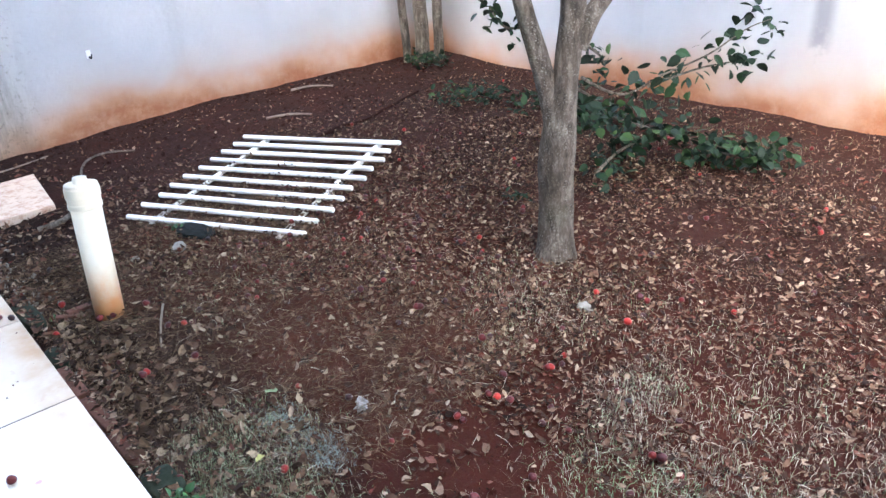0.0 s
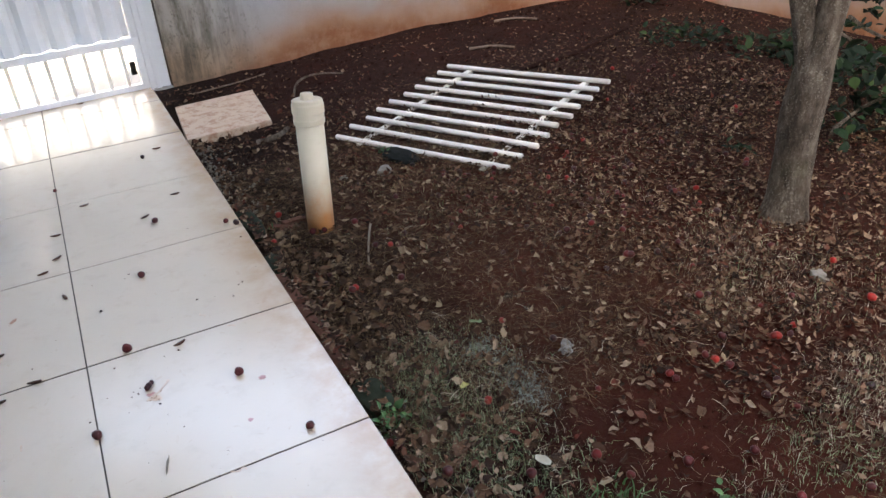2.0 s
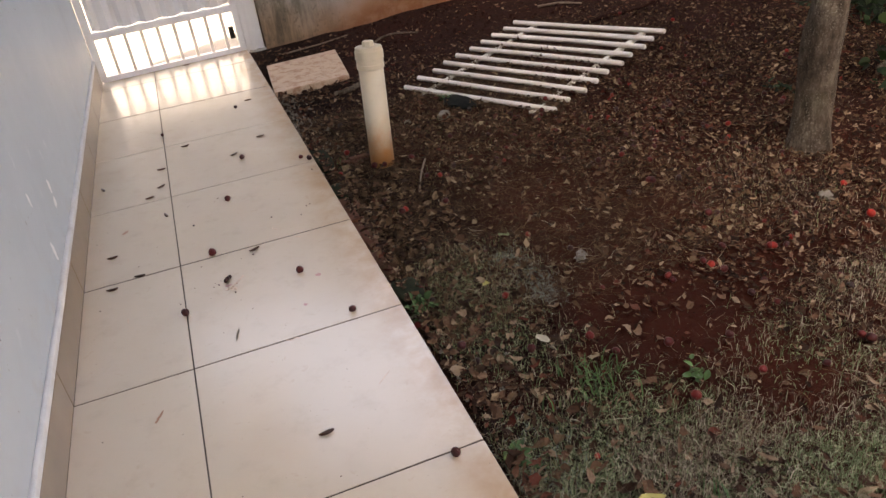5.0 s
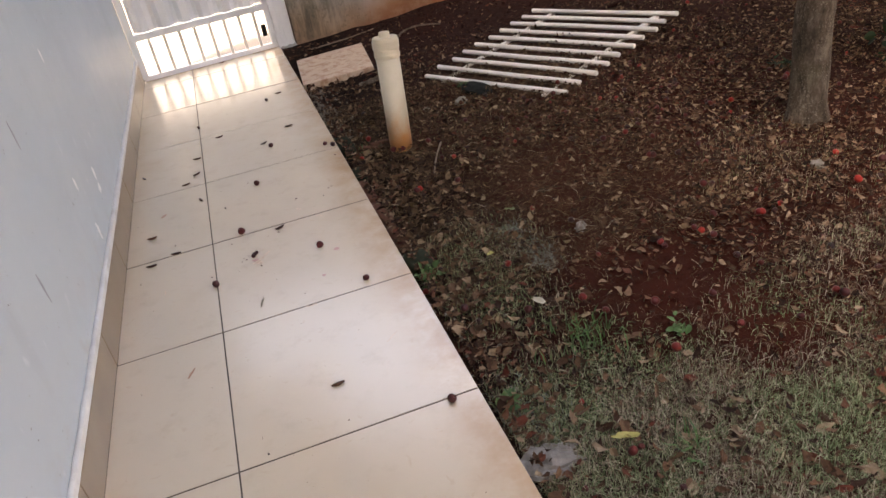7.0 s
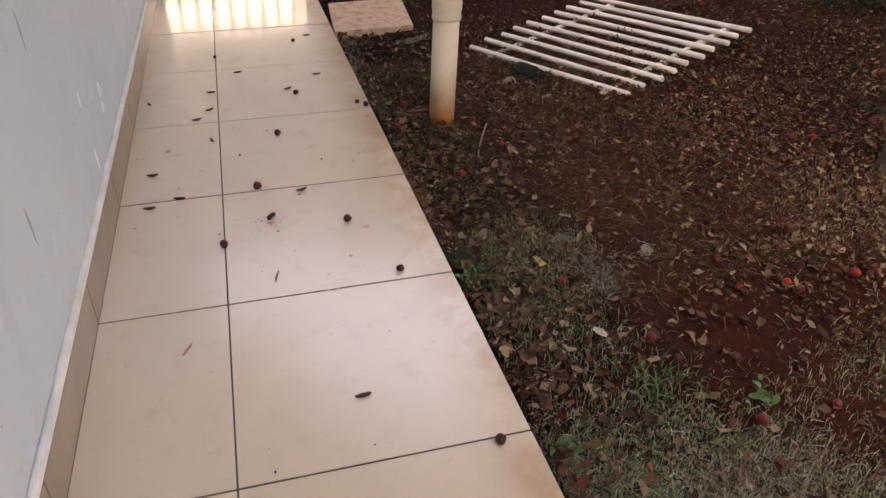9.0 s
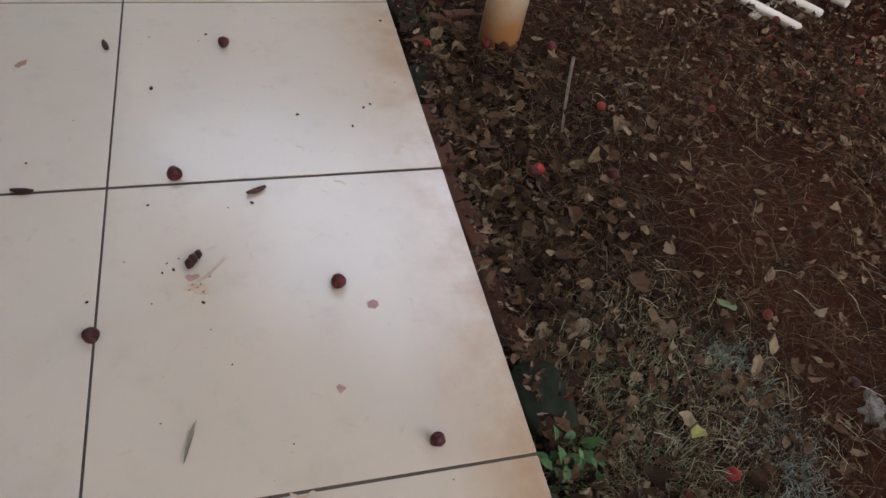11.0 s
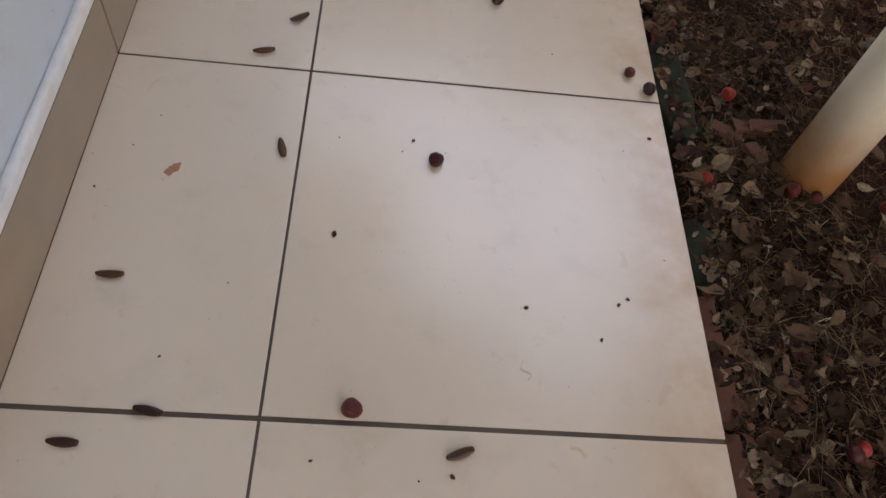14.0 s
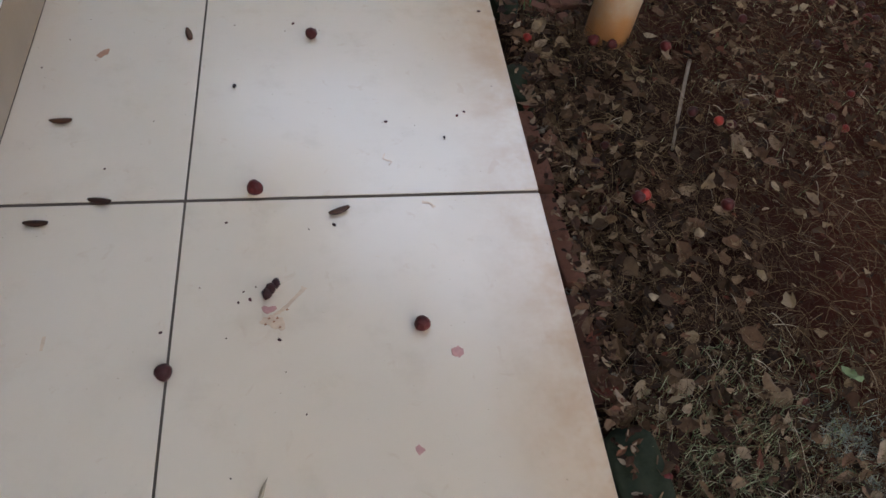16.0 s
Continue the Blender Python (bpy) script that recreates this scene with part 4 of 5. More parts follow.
def make_tuft(at, blades, tall, spread, seed):
    rng = random.Random(seed)
    bunch = Leaves()
    for _ in range(blades):
        x, y = at[0] + rng.gauss(0, spread), at[1] + rng.gauss(0, spread)
        bunch.blade((x, y, ground(x, y) - 0.003), rng.uniform(0.5, 1.0) * tall, rng.uniform(0.0016, 0.0032), rng.uniform(0, 6.283), rng.uniform(0.1, 0.9))
    tagged(bunch.link("grass_tuft", LUSH), "taller fresh green grass tuft in the lawn", "grass tuft", kind="stuff")


make_tuft((0.91, -1.15), 60, 0.09, 0.045, 1)
make_tuft((0.99, -1.10), 30, 0.07, 0.03, 2)
make_tuft((0.97, -1.56), 30, 0.09, 0.03, 3)
make_tuft((0.70, 0.59), 20, 0.06, 0.012, 4)


# ---- berries ----
def make_berry_mesh(name, material, seed):
    rng = random.Random(seed)
    bm = bmesh.new()
    bmesh.ops.create_uvsphere(bm, u_segments=20, v_segments=12, radius=0.0125)
    for v in bm.verts:
        a = math.atan2(v.co.y, v.co.x)
        s = 1 + 0.05 * math.cos(3 * a + seed) + 0.09 * noise.noise(v.co * 170 + Vector((seed, 0, 0))) + 0.05 * noise.noise(v.co * 420 + Vector((0, seed, 0)))
        v.co = Vector((v.co.x * s, v.co.y * s, v.co.z * 0.9))
        r = math.hypot(v.co.x, v.co.y)
        if v.co.z > 0 and r < 0.006:
            v.co.z -= 0.0035 * (1 - r / 0.006)
    me = bpy.data.meshes.new(name)
    bm.to_mesh(me)
    bm.free()
    me.materials.append(material)
    me.polygons.foreach_set("use_smooth", [True] * len(me.polygons))
    return me


DARK_BERRIES = [make_berry_mesh("berry", BERRY, s) for s in (1, 2, 3)]
RIPE_BERRIES = [make_berry_mesh("berry", RIPE, s) for s in (4, 5, 6)]
ON_TILES = ((0.112, 0.015, 1.08), (0.211, 0.424, 0.95), (0.319, 0.818, 0.95), (0.582, 0.622, 0.95), (0.552, 0.660, 0.8), (0.364, -0.262, 1.0), (-0.002, -0.318, 1.0), (0.462, -0.560, 0.9), (0.527, -1.216, 0.95), (0.379, 1.532, 0.75), (-0.002, 1.366, 0.62))
IN_GARDEN = ((0.851, -0.938), (1.006, -0.973), (1.163, -1.099), (1.302, -1.158), (1.032, -1.06), (1.641, -0.911), (1.591, -0.379), (1.549, -1.327), (2.111, -0.895), (1.962, -0.955), (0.809, 0.008), (1.106, -1.287), (0.839, -1.527), (0.693, -0.833), (0.687, -0.51), (2.396, -0.117), (1.448, -0.861), (1.616, -0.666), (0.818, 0.449), (0.86, 0.44), (0.975, 0.421), (1.016, 0.188), (0.794, 0.0), (0.955, -0.03), (0.674, 0.468), (0.754, 0.67), (1.183, 0.503), (0.969, 0.216), (1.768, -0.417), (1.599, -0.388), (3.813, -0.679), (1.601, 0.448), (2.761, 0.279), (2.219, 0.383), (2.116, -0.921), (1.62, -0.161), (1.533, -0.14), (1.453, -0.89), (1.554, -1.35), (1.648, -0.917), (2.366, -0.142))
rng = random.Random(31)
for i, (x, y, s) in enumerate(ON_TILES):
    ob = new("berry", DARK_BERRIES[i % 3])
    ob.matrix_world = pose(x, y, 0.0105 * s, rng.uniform(-60, 60), rng.uniform(-60, 60), rng.uniform(0, 360)) @ Matrix.Diagonal((s, s, s, 1))
    tagged(ob, "shrivelled dark red berry lying on cream tile", "berry", "berries on the path")
more = [(0.62 + 3.4 * rng.random() ** 1.2, rng.uniform(-2.0, 1.5)) for _ in range(150)] + [(rng.uniform(1.2, 3.0), rng.uniform(-1.2, 1.2)) for _ in range(90)] + [(rng.gauss(1.75, 0.25), rng.gauss(0.25, 0.35)) for _ in range(60)]
for i, (x, y) in enumerate(list(IN_GARDEN) + more):
    if i >= len(IN_GARDEN) and rng.random() < bareness(x, y) * 0.4:
        continue
    s = rng.uniform(0.8, 1.05) if i < len(IN_GARDEN) else rng.uniform(0.6, 0.95)
    ob = new("berry", RIPE_BERRIES[i % 3] if i < len(IN_GARDEN) or rng.random() < 0.5 else DARK_BERRIES[i % 3])
    ob.matrix_world = pose(x, y, ground(x, y) + (0.024 if i < len(IN_GARDEN) else 0.014) * s, rng.uniform(-60, 60), rng.uniform(-60, 60), rng.uniform(0, 360)) @ Matrix.Diagonal((s, s, s, 1))
    tagged(ob, "red fallen berry among dry leaves", "berry", "fallen berries in the garden")


# ---- husk shapes standing in for dead insects, and crumbs on the tiles ----
def make_insect_standin_mesh(seed):
    bm = bmesh.new()
    count = 15
    pts = [(0, -0.0185 + 0.037 * i / (count - 1), 0) for i in range(count)]
    radii = []
    for i in range(count):
        f = i / (count - 1)
        radii.append(0.0068 * max(0.22, math.sin(math.pi * (0.1 + 0.85 * f)) ** 0.6) * (1.0 if i % 2 else 0.9))
    tube(pts, radii, 10, bm=bm, wobble=0.1)
    for v in bm.verts:
        v.co.z = v.co.z * 0.62 + 0.0042 + 14 * (v.co.y ** 2) * (0.3 + 0.1 * seed)
    me = bpy.data.meshes.new("husk")
    bm.to_mesh(me)
    bm.free()
    me.materials.append(INSECT_STANDIN)
    me.polygons.foreach_set("use_smooth", [True] * len(me.polygons))
    return me


INSECT_STANDINS = [make_insect_standin_mesh(s) for s in range(3)]
STANDIN_AT = ((-0.268, 0.839, 20), (-0.025, 0.915, 85), (0.093, 1.137, 100), (0.433, 1.034, 90), (0.291, 0.884, 120), (-0.033, 0.722, 125), (-0.082, 0.633, 105), (-0.026, 0.426, 15), (-0.222, 0.186, 92), (-0.132, 0.001, 80), (-0.22, -0.042, 88), (0.249, -0.034, 112), (0.277, -1.014, 95), (0.454, 1.613, 85))
for i, (x, y, turn) in enumerate(STANDIN_AT):
    ob = new("husk", INSECT_STANDINS[i % 3])
    ob.matrix_world = pose(x, y, 0.0004, 0, 0, turn)
    tagged(ob, "plain brown husk shape in place of a dead insect on cream tile", "husk", "dry husks on the path")


def make_crushed_berry():
    o = (0.141, -0.185, 0.0)
    thing = empty("crushed_berry", "crushed dark berry with pink juice on cream tile", "berry", o)
    bm = bmesh.new()
    for x, y, s in ((0.007, 0.010, 0.0085), (0.0, 0.0, 0.010), (-0.006, -0.009, 0.0095)):
        bmesh.ops.create_icosphere(bm, subdivisions=2, radius=s, matrix=Matrix.Translation((x, y, s * 0.7)) @ Matrix.Diagonal((0.8, 1.1, 0.7, 1)))
    for v in bm.verts:
        v.co += v.normal * 0.0018 * noise.noise(v.co * 220)
    part("flesh", bm, BERRY, thing, smooth=True)
    part("juice", stain_mesh([(-0.012, -0.028), (-0.004, -0.034), (0.008, -0.03)], [0.003, 0.006, 0.003], 3), PINK, thing, "pink juice smear")
    part("juice", stain_mesh([(0.004, -0.044), (0.018, -0.034), (0.034, -0.016), (0.046, -0.002), (0.050, 0.004)], [0.0018, 0.0032, 0.0024, 0.0030, 0.0052], 4), TAN, thing, "tan juice smear")
    part("juice", stain_mesh([(-0.016, -0.056), (-0.002, -0.052), (0.012, -0.060), (0.018, -0.070)], [0.002, 0.009, 0.010, 0.002], 5), TAN, thing, "tan juice smear")
    for k, (x, y) in enumerate(((-0.004, -0.050), (0.003, -0.056), (0.008, -0.050), (-0.009, -0.060), (0.012, -0.066), (0.022, -0.036))):
        part("juice", stain_mesh([(x, y), (x + 0.003, y + 0.002)], [0.0012, 0.0018], 9 + k, 0.0010), FLAKE, thing, "rusty fleck of skin")
    return thing


def stain_mesh(points, radii, seed, z=0.0006):
    """A thin ragged smear along points."""
    bm = bmesh.new()
    pts = curve_through([(x, y, 0) for x, y in points], 5)
    top = []
    left, rightv = [], []
    for i, p in enumerate(pts):
        f = i / (len(pts) - 1) * (len(radii) - 1)
        k = min(int(f), len(radii) - 2)
        r = radii[k] + (radii[k + 1] - radii[k]) * (f - k)
        d = (pts[min(i + 1, len(pts) - 1)] - pts[max(i - 1, 0)]).normalized()
        s = Vector((-d.y, d.x, 0))
        left.append(bm.verts.new(p + s * r * (1 + 0.5 * noise.noise(p * 300 + Vector((seed, 0, 0)))) + Vector((0, 0, z))))
        rightv.append(bm.verts.new(p - s * r * (1 + 0.5 * noise.noise(p * 300 + Vector((0, seed, 0)))) + Vector((0, 0, z))))
    for i in range(len(pts) - 1):
        bm.faces.new((left[i], rightv[i], rightv[i + 1], left[i + 1]))
    made = bmesh.ops.extrude_face_region(bm, geom=list(bm.faces))
    bmesh.ops.translate(bm, verts=[v for v in made["geom"] if isinstance(v, bmesh.types.BMVert)], vec=(0, 0, -0.0005))
    return bm


make_crushed_berry()
STAINS = (
    ("juice_spot", "round pink juice spot on cream tile", PINK, [(0.404, -0.308), (0.413, -0.308), (0.422, -0.308)], [0.005, 0.0095, 0.005]),
    ("juice_spot", "small pink juice spot on cream tile", PINK, [(0.338, -0.448), (0.345, -0.458)], [0.003, 0.006]),
    ("smear", "faint tan squiggle dried on cream tile", TAN, [(0.335, 0.098), (0.332, 0.085), (0.345, 0.078), (0.34, 0.07)], [0.0013, 0.0015, 0.0013, 0.001]),
    ("smear", "faint tan squiggle dried on cream tile", TAN, [(0.39, -0.018), (0.402, -0.02), (0.41, -0.03)], [0.003, 0.002, 0.003]),
    ("smear", "faint tan squiggle dried on cream tile", TAN, [(0.255, -0.60), (0.272, -0.608), (0.285, -0.602), (0.29, -0.612)], [0.0018, 0.0022, 0.0018, 0.002]),
    ("flake", "thin rusty leaf flake on cream tile", FLAKE, [(-0.187, 0.362), (-0.177, 0.375), (-0.170, 0.385)], [0.006, 0.007, 0.002]),
    ("flake", "thin rusty leaf flake on cream tile", FLAKE, [(-0.108, -0.775), (-0.099, -0.757), (-0.088, -0.735)], [0.0022, 0.004, 0.0016]),
    ("flake", "thin rusty leaf flake on cream tile", TAN, [(-0.172, -0.268), (-0.172, -0.245)], [0.0022, 0.0028]),
    ("smear", "faint tan smear on cream tile", TAN, [(0.44, -0.905), (0.463, -0.883), (0.48, -0.868)], [0.0012, 0.0016, 0.001]),
)
for i, (name, label, material, pts, radii) in enumerate(STAINS):
    ob = link(name, stain_mesh(pts, radii, i), material)
    tagged(ob, label, name.replace("_", " "), "stains on the path")


def make_sliver():
    leaves = Leaves()
    leaves.put((0.132, -0.508, 0.003), 0.06, 0.010, Euler((0.03, 0.1, -0.25)).to_matrix(), 0.3, 0.1)
    tagged(leaves.link("leaf_sliver", STRAW), "narrow grey-green leaf sliver on cream tile", "leaf")


make_sliver()
CRUMBS = ((0.067, 0.277), (0.493, 0.202), (0.478, 0.192), (0.569, 0.513), (0.118, -0.177), (0.093, -0.204), (0.068, -0.05), (0.154, -0.272), (-0.135, 0.074), (0.447, 0.135), (0.343, 0.178), (-0.014, -0.249), (-0.256, -0.152), (0.24, -0.062), (0.059, 0.46), (0.175, 0.466), (0.073, -1.177), (0.276, -1.157), (0.11, -0.20), (0.10, -0.185), (-0.28, 0.33))
crumb_mesh = bpy.data.meshes.new("crumb")
bm = bmesh.new()
bmesh.ops.create_icosphere(bm, subdivisions=1, radius=0.0028)
for v in bm.verts:
    v.co *= 1 + 0.5 * noise.noise(v.co * 700)
    v.co.z *= 0.7
bm.to_mesh(crumb_mesh)
bm.free()
crumb_mesh.materials.append(BERRY)
CRUMBS = list(CRUMBS) + [(rng.uniform(-0.29, 0.58), rng.uniform(-1.7, 1.6)) for _ in range(45)]
for i, (x, y) in enumerate(CRUMBS):
    s = 1.5 if i == 0 else rng.uniform(0.45, 1.15) if i < 21 else rng.uniform(0.2, 0.5)
    ob = new("crumb", crumb_mesh)
    ob.matrix_world = pose(x, y, 0.0018 * s, 0, 0, rng.uniform(0, 360)) @ Matrix.Diagonal((s, s * 1.4, s, 1))
    tagged(ob, "dark crumb of earth on cream tile", "crumb", "crumbs on the path")

# ---- sticks, stones and scraps ----
STICKS = (
    ("stick", "thin pale stick lying in leaf litter", [(1.020, 0.381, 0.012), (0.957, 0.25, 0.014), (0.905, 0.13, 0.008)], 0.0045),
    ("stick", "pale stick lying on bare earth", [(2.374, 1.994, 0.008), (2.50, 1.93, 0.012), (2.614, 1.857, 0.008)], 0.009),
    ("stick", "pale stick lying on bare earth", [(2.80, 2.40, 0.008), (2.93, 2.35, 0.012), (3.05, 2.26, 0.008)], 0.009),
    ("crooked_branch", "dark crooked branch lying below the wall", [(1.26, 2.02, 0.006), (1.33, 2.16, 0.014), (1.45, 2.2, 0.012), (1.60, 2.12, 0.008)], 0.007),
    ("crooked_branch", "dark curved bark piece beside the slab", [(0.90, 1.50, 0.012), (1.00, 1.475, 0.024), (1.075, 1.55, 0.016)], 0.015),
    # a tube of soil colour that stands in for a dark furrow
    ("root", "soil-coloured tube standing in for a dark furrow across the bare earth", [(2.30, 1.40, 0.010), (2.516, 1.475, 0.016), (2.76, 1.50, 0.012), (3.05, 1.60, 0.016), (3.385, 1.748, 0.010)], 0.013),
    ("stick", "thin stick lying below the wall", [(0.78, 2.36, 0.008), (1.0, 2.38, 0.008), (1.22, 2.43, 0.008)], 0.005),
)
for i, (name, label, pts, r) in enumerate(STICKS):
    line = curve_through([(x, y, z + ground(x, y)) for x, y, z in pts], 6)
    ob = link(name, tube(line, taper(r, r * 0.7, len(line)), 8, wobble=0.3), {"stick": WOOD, "root": SOIL}.get(name, BARK), smooth=True)
    tagged(ob, label, name.split("_")[-1])


def make_lump(name, label, category, at, size, material, seed, rough=0.35):
    bm = bmesh.new()
    bmesh.ops.create_icosphere(bm, subdivisions=3, radius=1.0)
    for v in bm.verts:
        s = 1 + rough * noise.noise(v.co * 1.4 + Vector((seed, 0, 0))) + rough * 0.4 * noise.noise(v.co * 4 + Vector((0, seed, 0)))
        v.co = Vector((v.co.x * size[0] * s, v.co.y * size[1] * s, v.co.z * size[2] * s))
    ob = link(name, bm, material)
    ob.matrix_world = pose(at[0], at[1], ground(*at) + size[2] * 0.45, 0, 0, seed * 47)
    return tagged(ob, label, category)


make_lump("stone", "pale grey stone beside the fence panel", "stone", (1.262, 0.785), (0.040, 0.026, 0.020), STONE, 1)
make_lump("stone", "small white stone in the lawn", "stone", (1.957, -0.795), (0.028, 0.022, 0.016), STONE, 2)
make_lump("stone", "small pale stone in the leaf litter", "stone", (1.10, 0.86), (0.02, 0.016, 0.012), STONE, 3)
make_lump("plastic_scrap", "crumpled clear plastic film beside the path", "plastic scrap", (0.672, -1.46), (0.07, 0.05, 0.022), FILM, 4, 0.9)
make_lump("plastic_scrap", "small crumpled clear plastic scrap", "plastic scrap", (1.19, -0.61), (0.03, 0.018, 0.012), FILM, 5, 0.8)
# black lump put in for the shadowed hollow under the lowest slat
make_lump("dark_pot", "black lump painting the shade in the hollow under the fence panel", "pot", (1.375, 0.87), (0.105, 0.065, 0.020), BLACK, 6, 0.3)
for i, (x, y, sx, sy) in enumerate(((0.640, 0.665, 0.034, 0.120), (0.630, 0.31, 0.026, 0.06), (0.650, -0.50, 0.042, 0.065))):
    bm = box(-sx, -sy, -0.04, sx, sy, 0.0)
    bmesh.ops.subdivide_edges(bm, edges=list(bm.edges), cuts=5, use_grid_fill=True)
    for v in bm.verts:
        p = Vector((v.co.x * 30 + i * 7, v.co.y * 30, v.co.z * 30))
        round_off = 1 - 0.18 * (abs(v.co.x) / sx) ** 2 * (abs(v.co.y) / sy) ** 2
        v.co = Vector((v.co.x * round_off * (1 + 0.16 * noise.noise(p)), v.co.y * round_off * (1 + 0.08 * noise.noise(p + Vector((9, 0, 0)))), v.co.z + 0.007 * noise.noise(p * 0.8)))
    ob = link("edging_slab", bm, SLATE, smooth=True)
    ob.matrix_world = pose(x, y, -0.020, 0, 4, 3)
    tagged(ob, "worn dark green-grey edging slab beside the path", "edging slab", "edging slabs")
for i, (x, y, turn, h) in enumerate(((0.624, 0.135, 2, -0.026), (0.629, -0.075, 5, -0.032), (0.634, -0.285, 3, -0.046))):
    ob = link("brick", box(-0.019, -0.098, -0.05, 0.019, 0.098, 0.0, 0.004), BRICK)
    ob.matrix_world = pose(x, y, h, 0, 2, turn)
    tagged(ob, "worn red brick set on edge along the path", "brick", "edging bricks")
for x, y, sx, sy, turn in ((0.80, 0.60, 0.055, 0.014, 8), (0.735, 0.585, 0.03, 0.012, -25), (0.775, 0.535, 0.014, 0.02, 20)):
    ob = link("brick_piece", box(-sx, -sy, -0.02, sx, sy, 0.012, 0.004), BRICK)
    ob.matrix_world = pose(x, y, ground(x, y) + 0.008, 2, 4, turn)
    tagged(ob, "broken red brick piece in leaf litter", "brick piece", "brick pieces")

# ---- larger single leaves ----
rng = random.Random(77)
BIG = ((0.705, -0.71, 0.07), (0.76, -0.78, 0.065), (0.90, -0.86, 0.045), (0.77, 0.18, 0.05), (0.73, 0.10, 0.05), (0.70, -0.07, 0.06), (0.86, 0.30, 0.045), (0.78, 0.28, 0.05), (0.93, -0.12, 0.05), (0.98, 0.03, 0.05), (0.84, -0.12, 0.05), (0.72, 0.36, 0.05), (0.80, -1.36, 0.05), (0.86, -1.47, 0.06), (0.71, -1.34, 0.05), (1.05, -1.2, 0.05), (0.68, -0.95, 0.05), (1.25, -1.3, 0.04), (0.9, -0.3, 0.05), (1.0, 0.55, 0.05))
for x, y, length in BIG:
    one = Leaves()
    one.dry_leaf((0, 0, 0), length, length * rng.uniform(0.55, 0.8), Euler((rng.gauss(0, 0.2), rng.gauss(0, 0.25), 0)).to_matrix(), rng.uniform(0.1, 0.5), rng.uniform(0, 0.6))
    ob = one.link("fallen_leaf", LITTER)
    ob.matrix_world = pose(x, y, ground(x, y) + 0.016, 0, 0, rng.uniform(0, 360))
    tagged(ob, "large dry tan leaf on the leaf litter", "leaf", "large fallen leaves")

# ---- tiles and skirting pieces, last ----
half_tiles = {}


def tile_mesh(w, l):
    key = (round(w, 4), round(l, 4))
    if key not in half_tiles:
        me = bpy.data.meshes.new("tile")
        bm = box(0, 0, -0.012, w, l, 0.0, 0.0012)
        bm.to_mesh(me)
        bm.free()
        me.materials.append(TILE)
        half_tiles[key] = me
    return half_tiles[key]


# half the width of each cross joint: some are open, others nearly filled
JOINT = {4: 0.0045, 3: 0.0055, 2: 0.0014, 1: 0.0023, 0: 0.0034, -1: 0.0026}
for k in range(-9, 5):
    y0, y1 = k * T + JOINT.get(k, 0.0026), min((k + 1) * T - JOINT.get(k + 1, 0.0026), 2.70)
    for x0, x1 in ((-0.311, -0.0019), (0.0019, 0.600)):
        ob = new("tile", tile_mesh(x1 - x0, y1 - y0))
        ob.parent = bed
        ob.location = (x0, y0, 0.0)
skirt_meshes = {}
for k in range(-9, 5):
    y0, y1 = k * T + 0.0028, min((k + 1) * T - 0.0028, 2.58)
    key = round(y1 - y0, 4)
    if key not in skirt_meshes:
        me = bpy.data.meshes.new("skirting_tile")
        bm = box(0, 0, 0.001, 0.012, y1 - y0, 0.120, 0.001)
        bm.to_mesh(me)
        bm.free()
        me.materials.append(SKIRT)
        skirt_meshes[key] = me
    ob = new("skirting_tile", skirt_meshes[key])
    ob.parent = house
    ob.location = (WALL_X + 0.002, y0, 0.0)

# ---- white flecks and grey rub marks on the house wall ----
WHITE_FLECK = make_plain("white_wall_fleck", (0.80, 0.82, 0.84), (0.92, 0.93, 0.93), 40.0, 0.7)
RUB = make_plain("grey_rub_mark", (0.30, 0.32, 0.36), (0.38, 0.40, 0.44), 40.0, 0.7)
MARKS = ((-0.945, 0.955, 0.050, 0.0075, WHITE_FLECK, 8), (-0.07, 0.200, 0.068, 0.0095, WHITE_FLECK, 12), (-0.095, 0.388, 0.050, 0.007, WHITE_FLECK, 14), (-1.014, 0.817, 0.028, 0.006, WHITE_FLECK, 5), (0.205, 0.742, 0.050, 0.007, WHITE_FLECK, 10), (0.215, 0.302, 0.052, 0.010, WHITE_FLECK, 10), (0.200, 0.250, 0.036, 0.012, WHITE_FLECK, -14), (-0.463, 0.686, 0.085, 0.004, RUB, 6), (-0.795, 0.400, 0.09, 0.004, RUB, 6))
for i, (y, z, tall, wide, material, tilt) in enumerate(MARKS):
    ob = link("scuff", stain_mesh([(-tall / 2, 0.0), (-tall * 0.15, wide * 0.3), (tall * 0.2, -wide * 0.2), (tall / 2, 0.0)], [wide * 0.4, wide * 1.5, wide * 1.15, wide * 0.2], i), material, house)
    ob.matrix_world = pose(WALL_X, y, z, 0, 90, 0) @ pose(0, 0, 0, 0, 0, tilt)


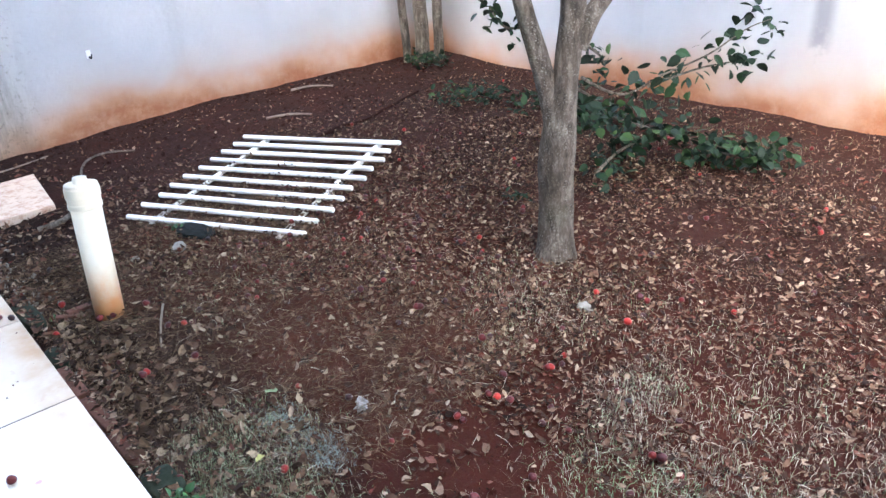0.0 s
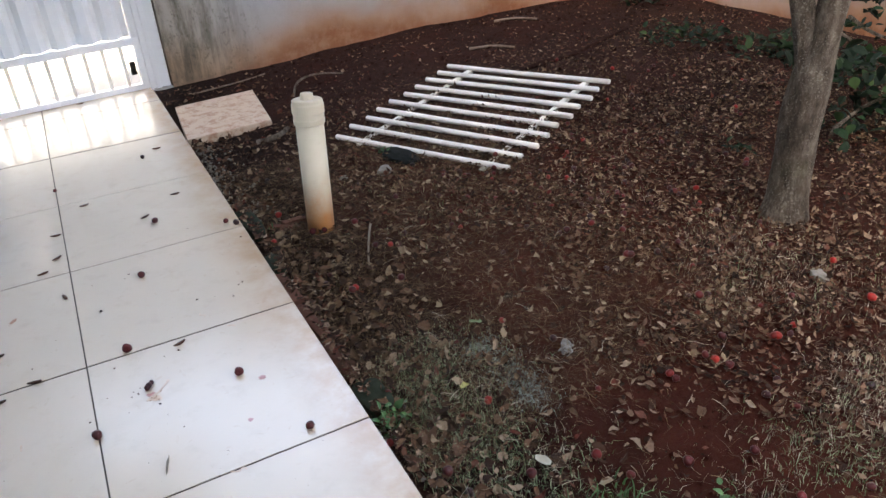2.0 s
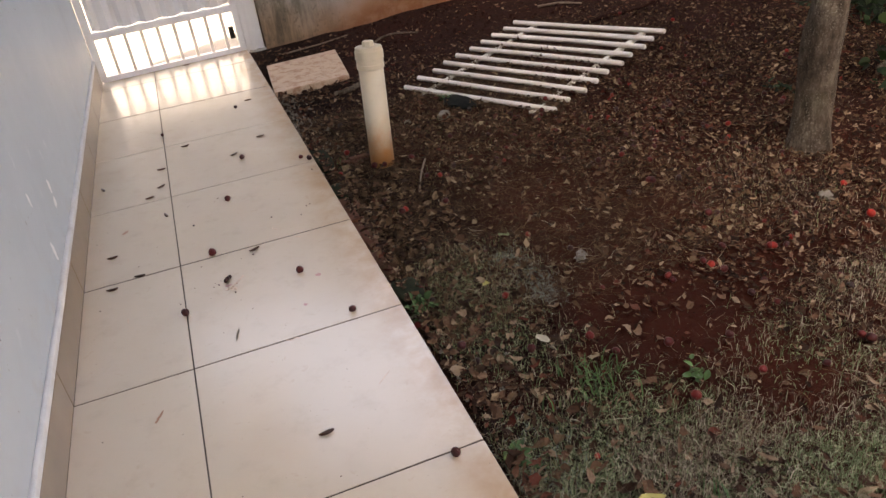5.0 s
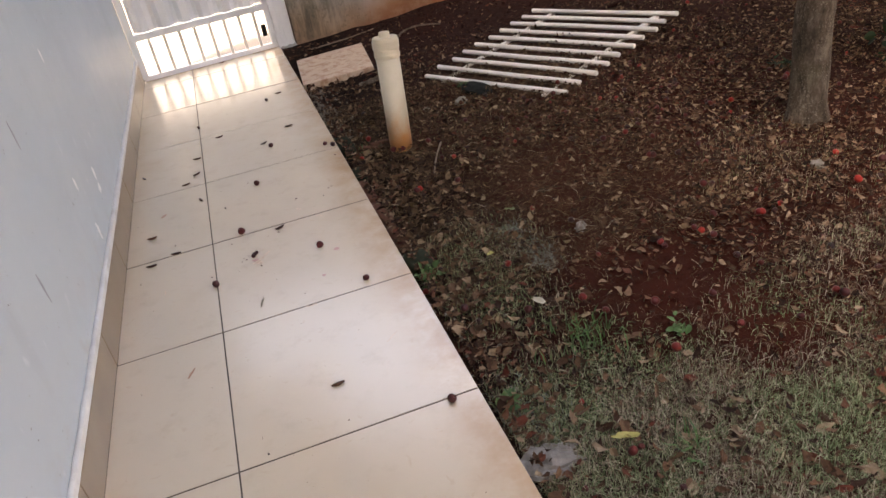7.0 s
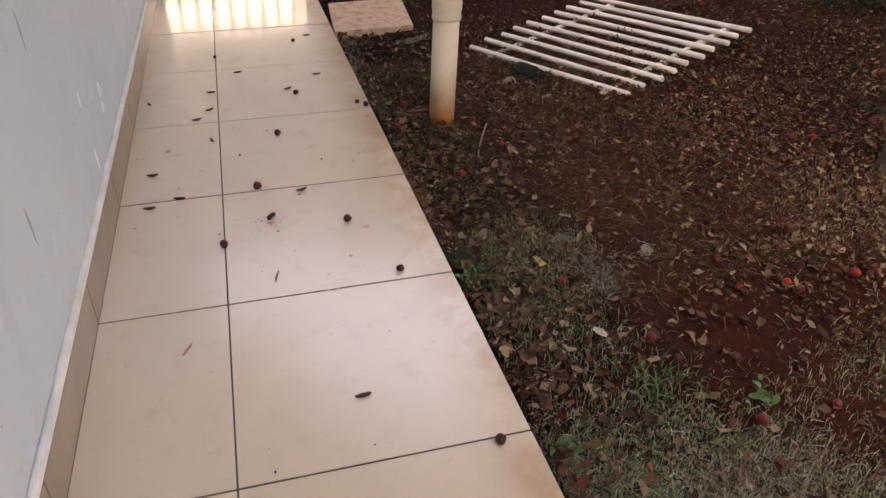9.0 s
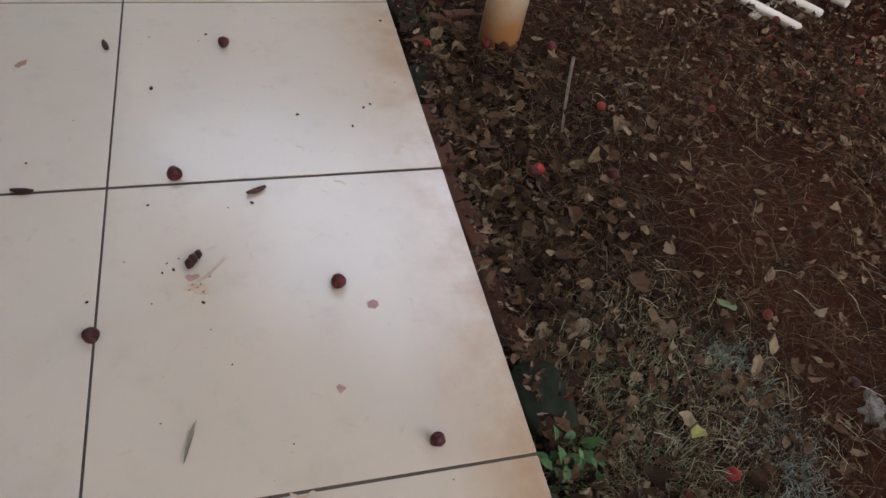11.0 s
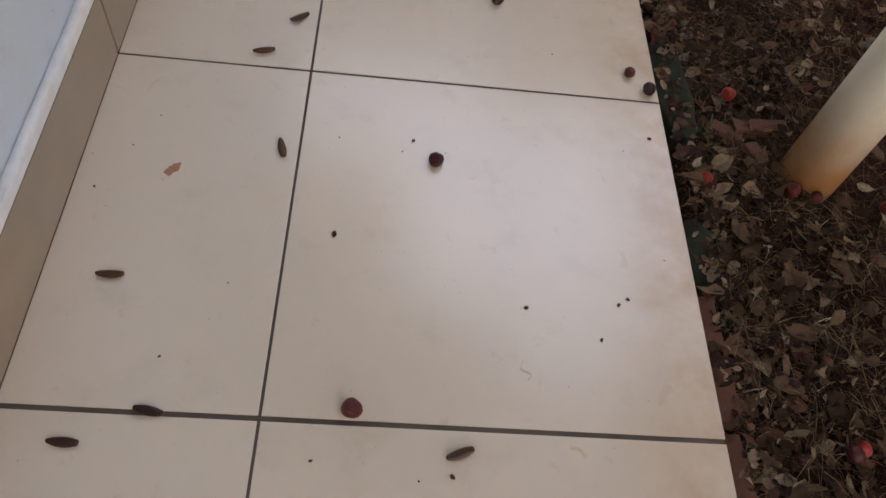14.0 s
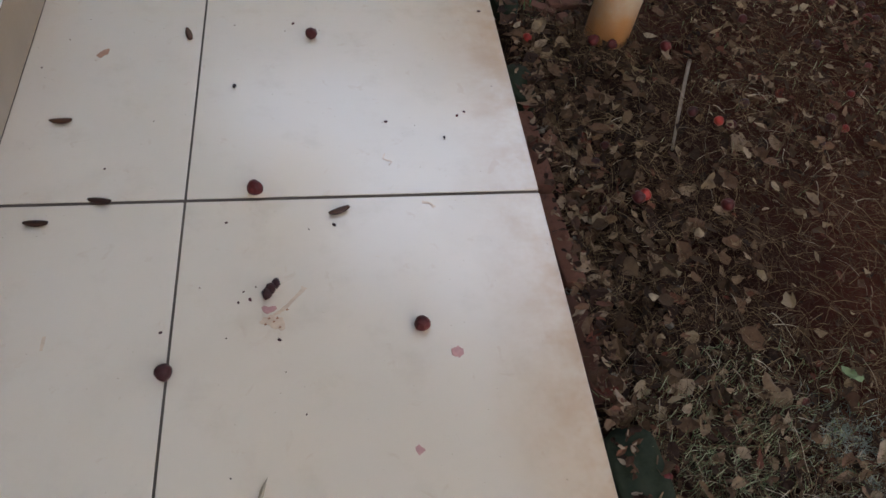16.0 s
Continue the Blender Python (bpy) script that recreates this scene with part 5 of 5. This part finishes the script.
# ---- small things along the edges ----
def scatter_gravel():
    rng = random.Random(91)
    verts, faces = [], []
    for _ in range(420):
        x, y = 0.61 + abs(rng.gauss(0, 0.07)), rng.uniform(0.72, 1.62)
        if rng.random() < 0.25:
            y = rng.uniform(-1.9, 0.72)
        r = rng.uniform(0.003, 0.010)
        k = len(verts)
        turn = rng.uniform(0, 6.283)
        for a, h in ((0, 0), (1.57, 0), (3.14, 0), (4.71, 0)):
            q = r * rng.uniform(0.7, 1.2)
            verts.append((x + q * math.cos(a + turn), y + q * math.sin(a + turn), ground(x, y) - 0.001))
        for a in (0.4, 1.97, 3.54, 5.11):
            q = r * rng.uniform(0.4, 0.8)
            verts.append((x + q * math.cos(a + turn), y + q * math.sin(a + turn), ground(x, y) + r * rng.uniform(0.7, 1.2)))
        faces += [(k + 4, k + 5, k + 6, k + 7)] + [(k + i, k + (i + 1) % 4, k + 4 + (i + 1) % 4, k + 4 + i) for i in range(4)]
    tagged(from_arrays("gravel", verts, faces, STONE), "grey gravel crumbs along the edge of the path", "gravel", kind="stuff")


def scatter_clods():
    """Crumbs and clods of red earth, thickest on the bare ground."""
    rng = random.Random(17)
    verts, faces = [], []
    for i in range(5200):
        x, y = (rng.uniform(0.66, 4.2), rng.uniform(1.35, 2.58)) if i % 2 else (rng.uniform(0.66, 3.0), rng.uniform(-1.7, 1.4))
        if (x < 1.12 and y > 1.6) or rng.random() > 0.25 + bareness(x, y):
            continue
        r = 0.003 + 0.010 * rng.random() ** 3 + (0.006 * rng.random() if y > 2.4 else 0.0)
        k, turn, z = len(verts), rng.uniform(0, 6.283), ground(x, y)
        for j in range(5):
            q = r * rng.uniform(0.8, 1.3)
            verts.append((x + q * math.cos(j * 1.257 + turn), y + q * math.sin(j * 1.257 + turn), z - 0.002))
        for j in range(5):
            q = r * rng.uniform(0.35, 0.8)
            verts.append((x + q * math.cos(j * 1.257 + turn + 0.4), y + q * math.sin(j * 1.257 + turn + 0.4), z + r * rng.uniform(0.5, 1.1)))
        faces += [tuple(k + 5 + j for j in range(5))] + [(k + j, k + (j + 1) % 5, k + 5 + (j + 1) % 5, k + 5 + j) for j in range(5)]
    tagged(from_arrays("earth_clods", verts, faces, SOIL), "crumbs and clods of red earth on bare ground", "earth clods", kind="stuff")


scatter_gravel()
scatter_clods()
hook = empty("wall_hook", "small white wall hook with a dark screw", "hook", (1.62, BACK_Y, 0.50))
part("plate", box(-0.014, -0.006, -0.022, 0.014, 0.002, 0.026, 0.004), LEDGE, hook)
part("arm", tube(curve_through([(0.0, -0.004, -0.012), (0.003, -0.026, -0.018), (0.008, -0.030, 0.004)], 5), taper(0.005, 0.004, 11), 8), BLACK, hook, "dark bent arm")
blown = Leaves()
blown.put((0.0, 0.0, 0.006), 0.055, 0.022, Euler((0.05, 0.1, 1.7)).to_matrix(), 0.4, 0.3)
ob = blown.link("fallen_leaf", LITTER)
ob.location = (0.20, 2.585, 0.0)
tagged(ob, "dry brown leaf blown against the gate", "leaf")


def single_leaf(x, y, length, wide, turn, material, label):
    one = Leaves()
    one.dry_leaf((0, 0, 0), length, wide, Euler((0.08, 0.12, 0)).to_matrix(), 0.25, 0.25)
    leaf = one.link("fallen_leaf", material)
    leaf.matrix_world = pose(x, y, ground(x, y) + 0.026, 0, 0, turn)
    tagged(leaf, label, "leaf")


YELLOW = make_plain("yellow_leaf", (0.24, 0.22, 0.06), (0.34, 0.31, 0.09), 40.0, 0.6)
PALE = make_plain("pale_grey_leaf", (0.26, 0.24, 0.18), (0.40, 0.37, 0.29), 40.0, 0.7)
SAGE = make_plain("faded_green_leaf", (0.11, 0.16, 0.07), (0.19, 0.25, 0.12), 40.0, 0.6)
single_leaf(0.846, -1.49, 0.065, 0.024, 75, YELLOW, "yellow-green fallen leaf on the lawn")
single_leaf(0.89, -0.925, 0.045, 0.034, 20, PALE, "round pale grey fallen leaf")
single_leaf(1.03, -0.385, 0.045, 0.033, 60, SAGE, "faded green fallen leaf")
single_leaf(0.87, -0.60, 0.035, 0.024, 110, YELLOW, "small yellow fallen leaf")
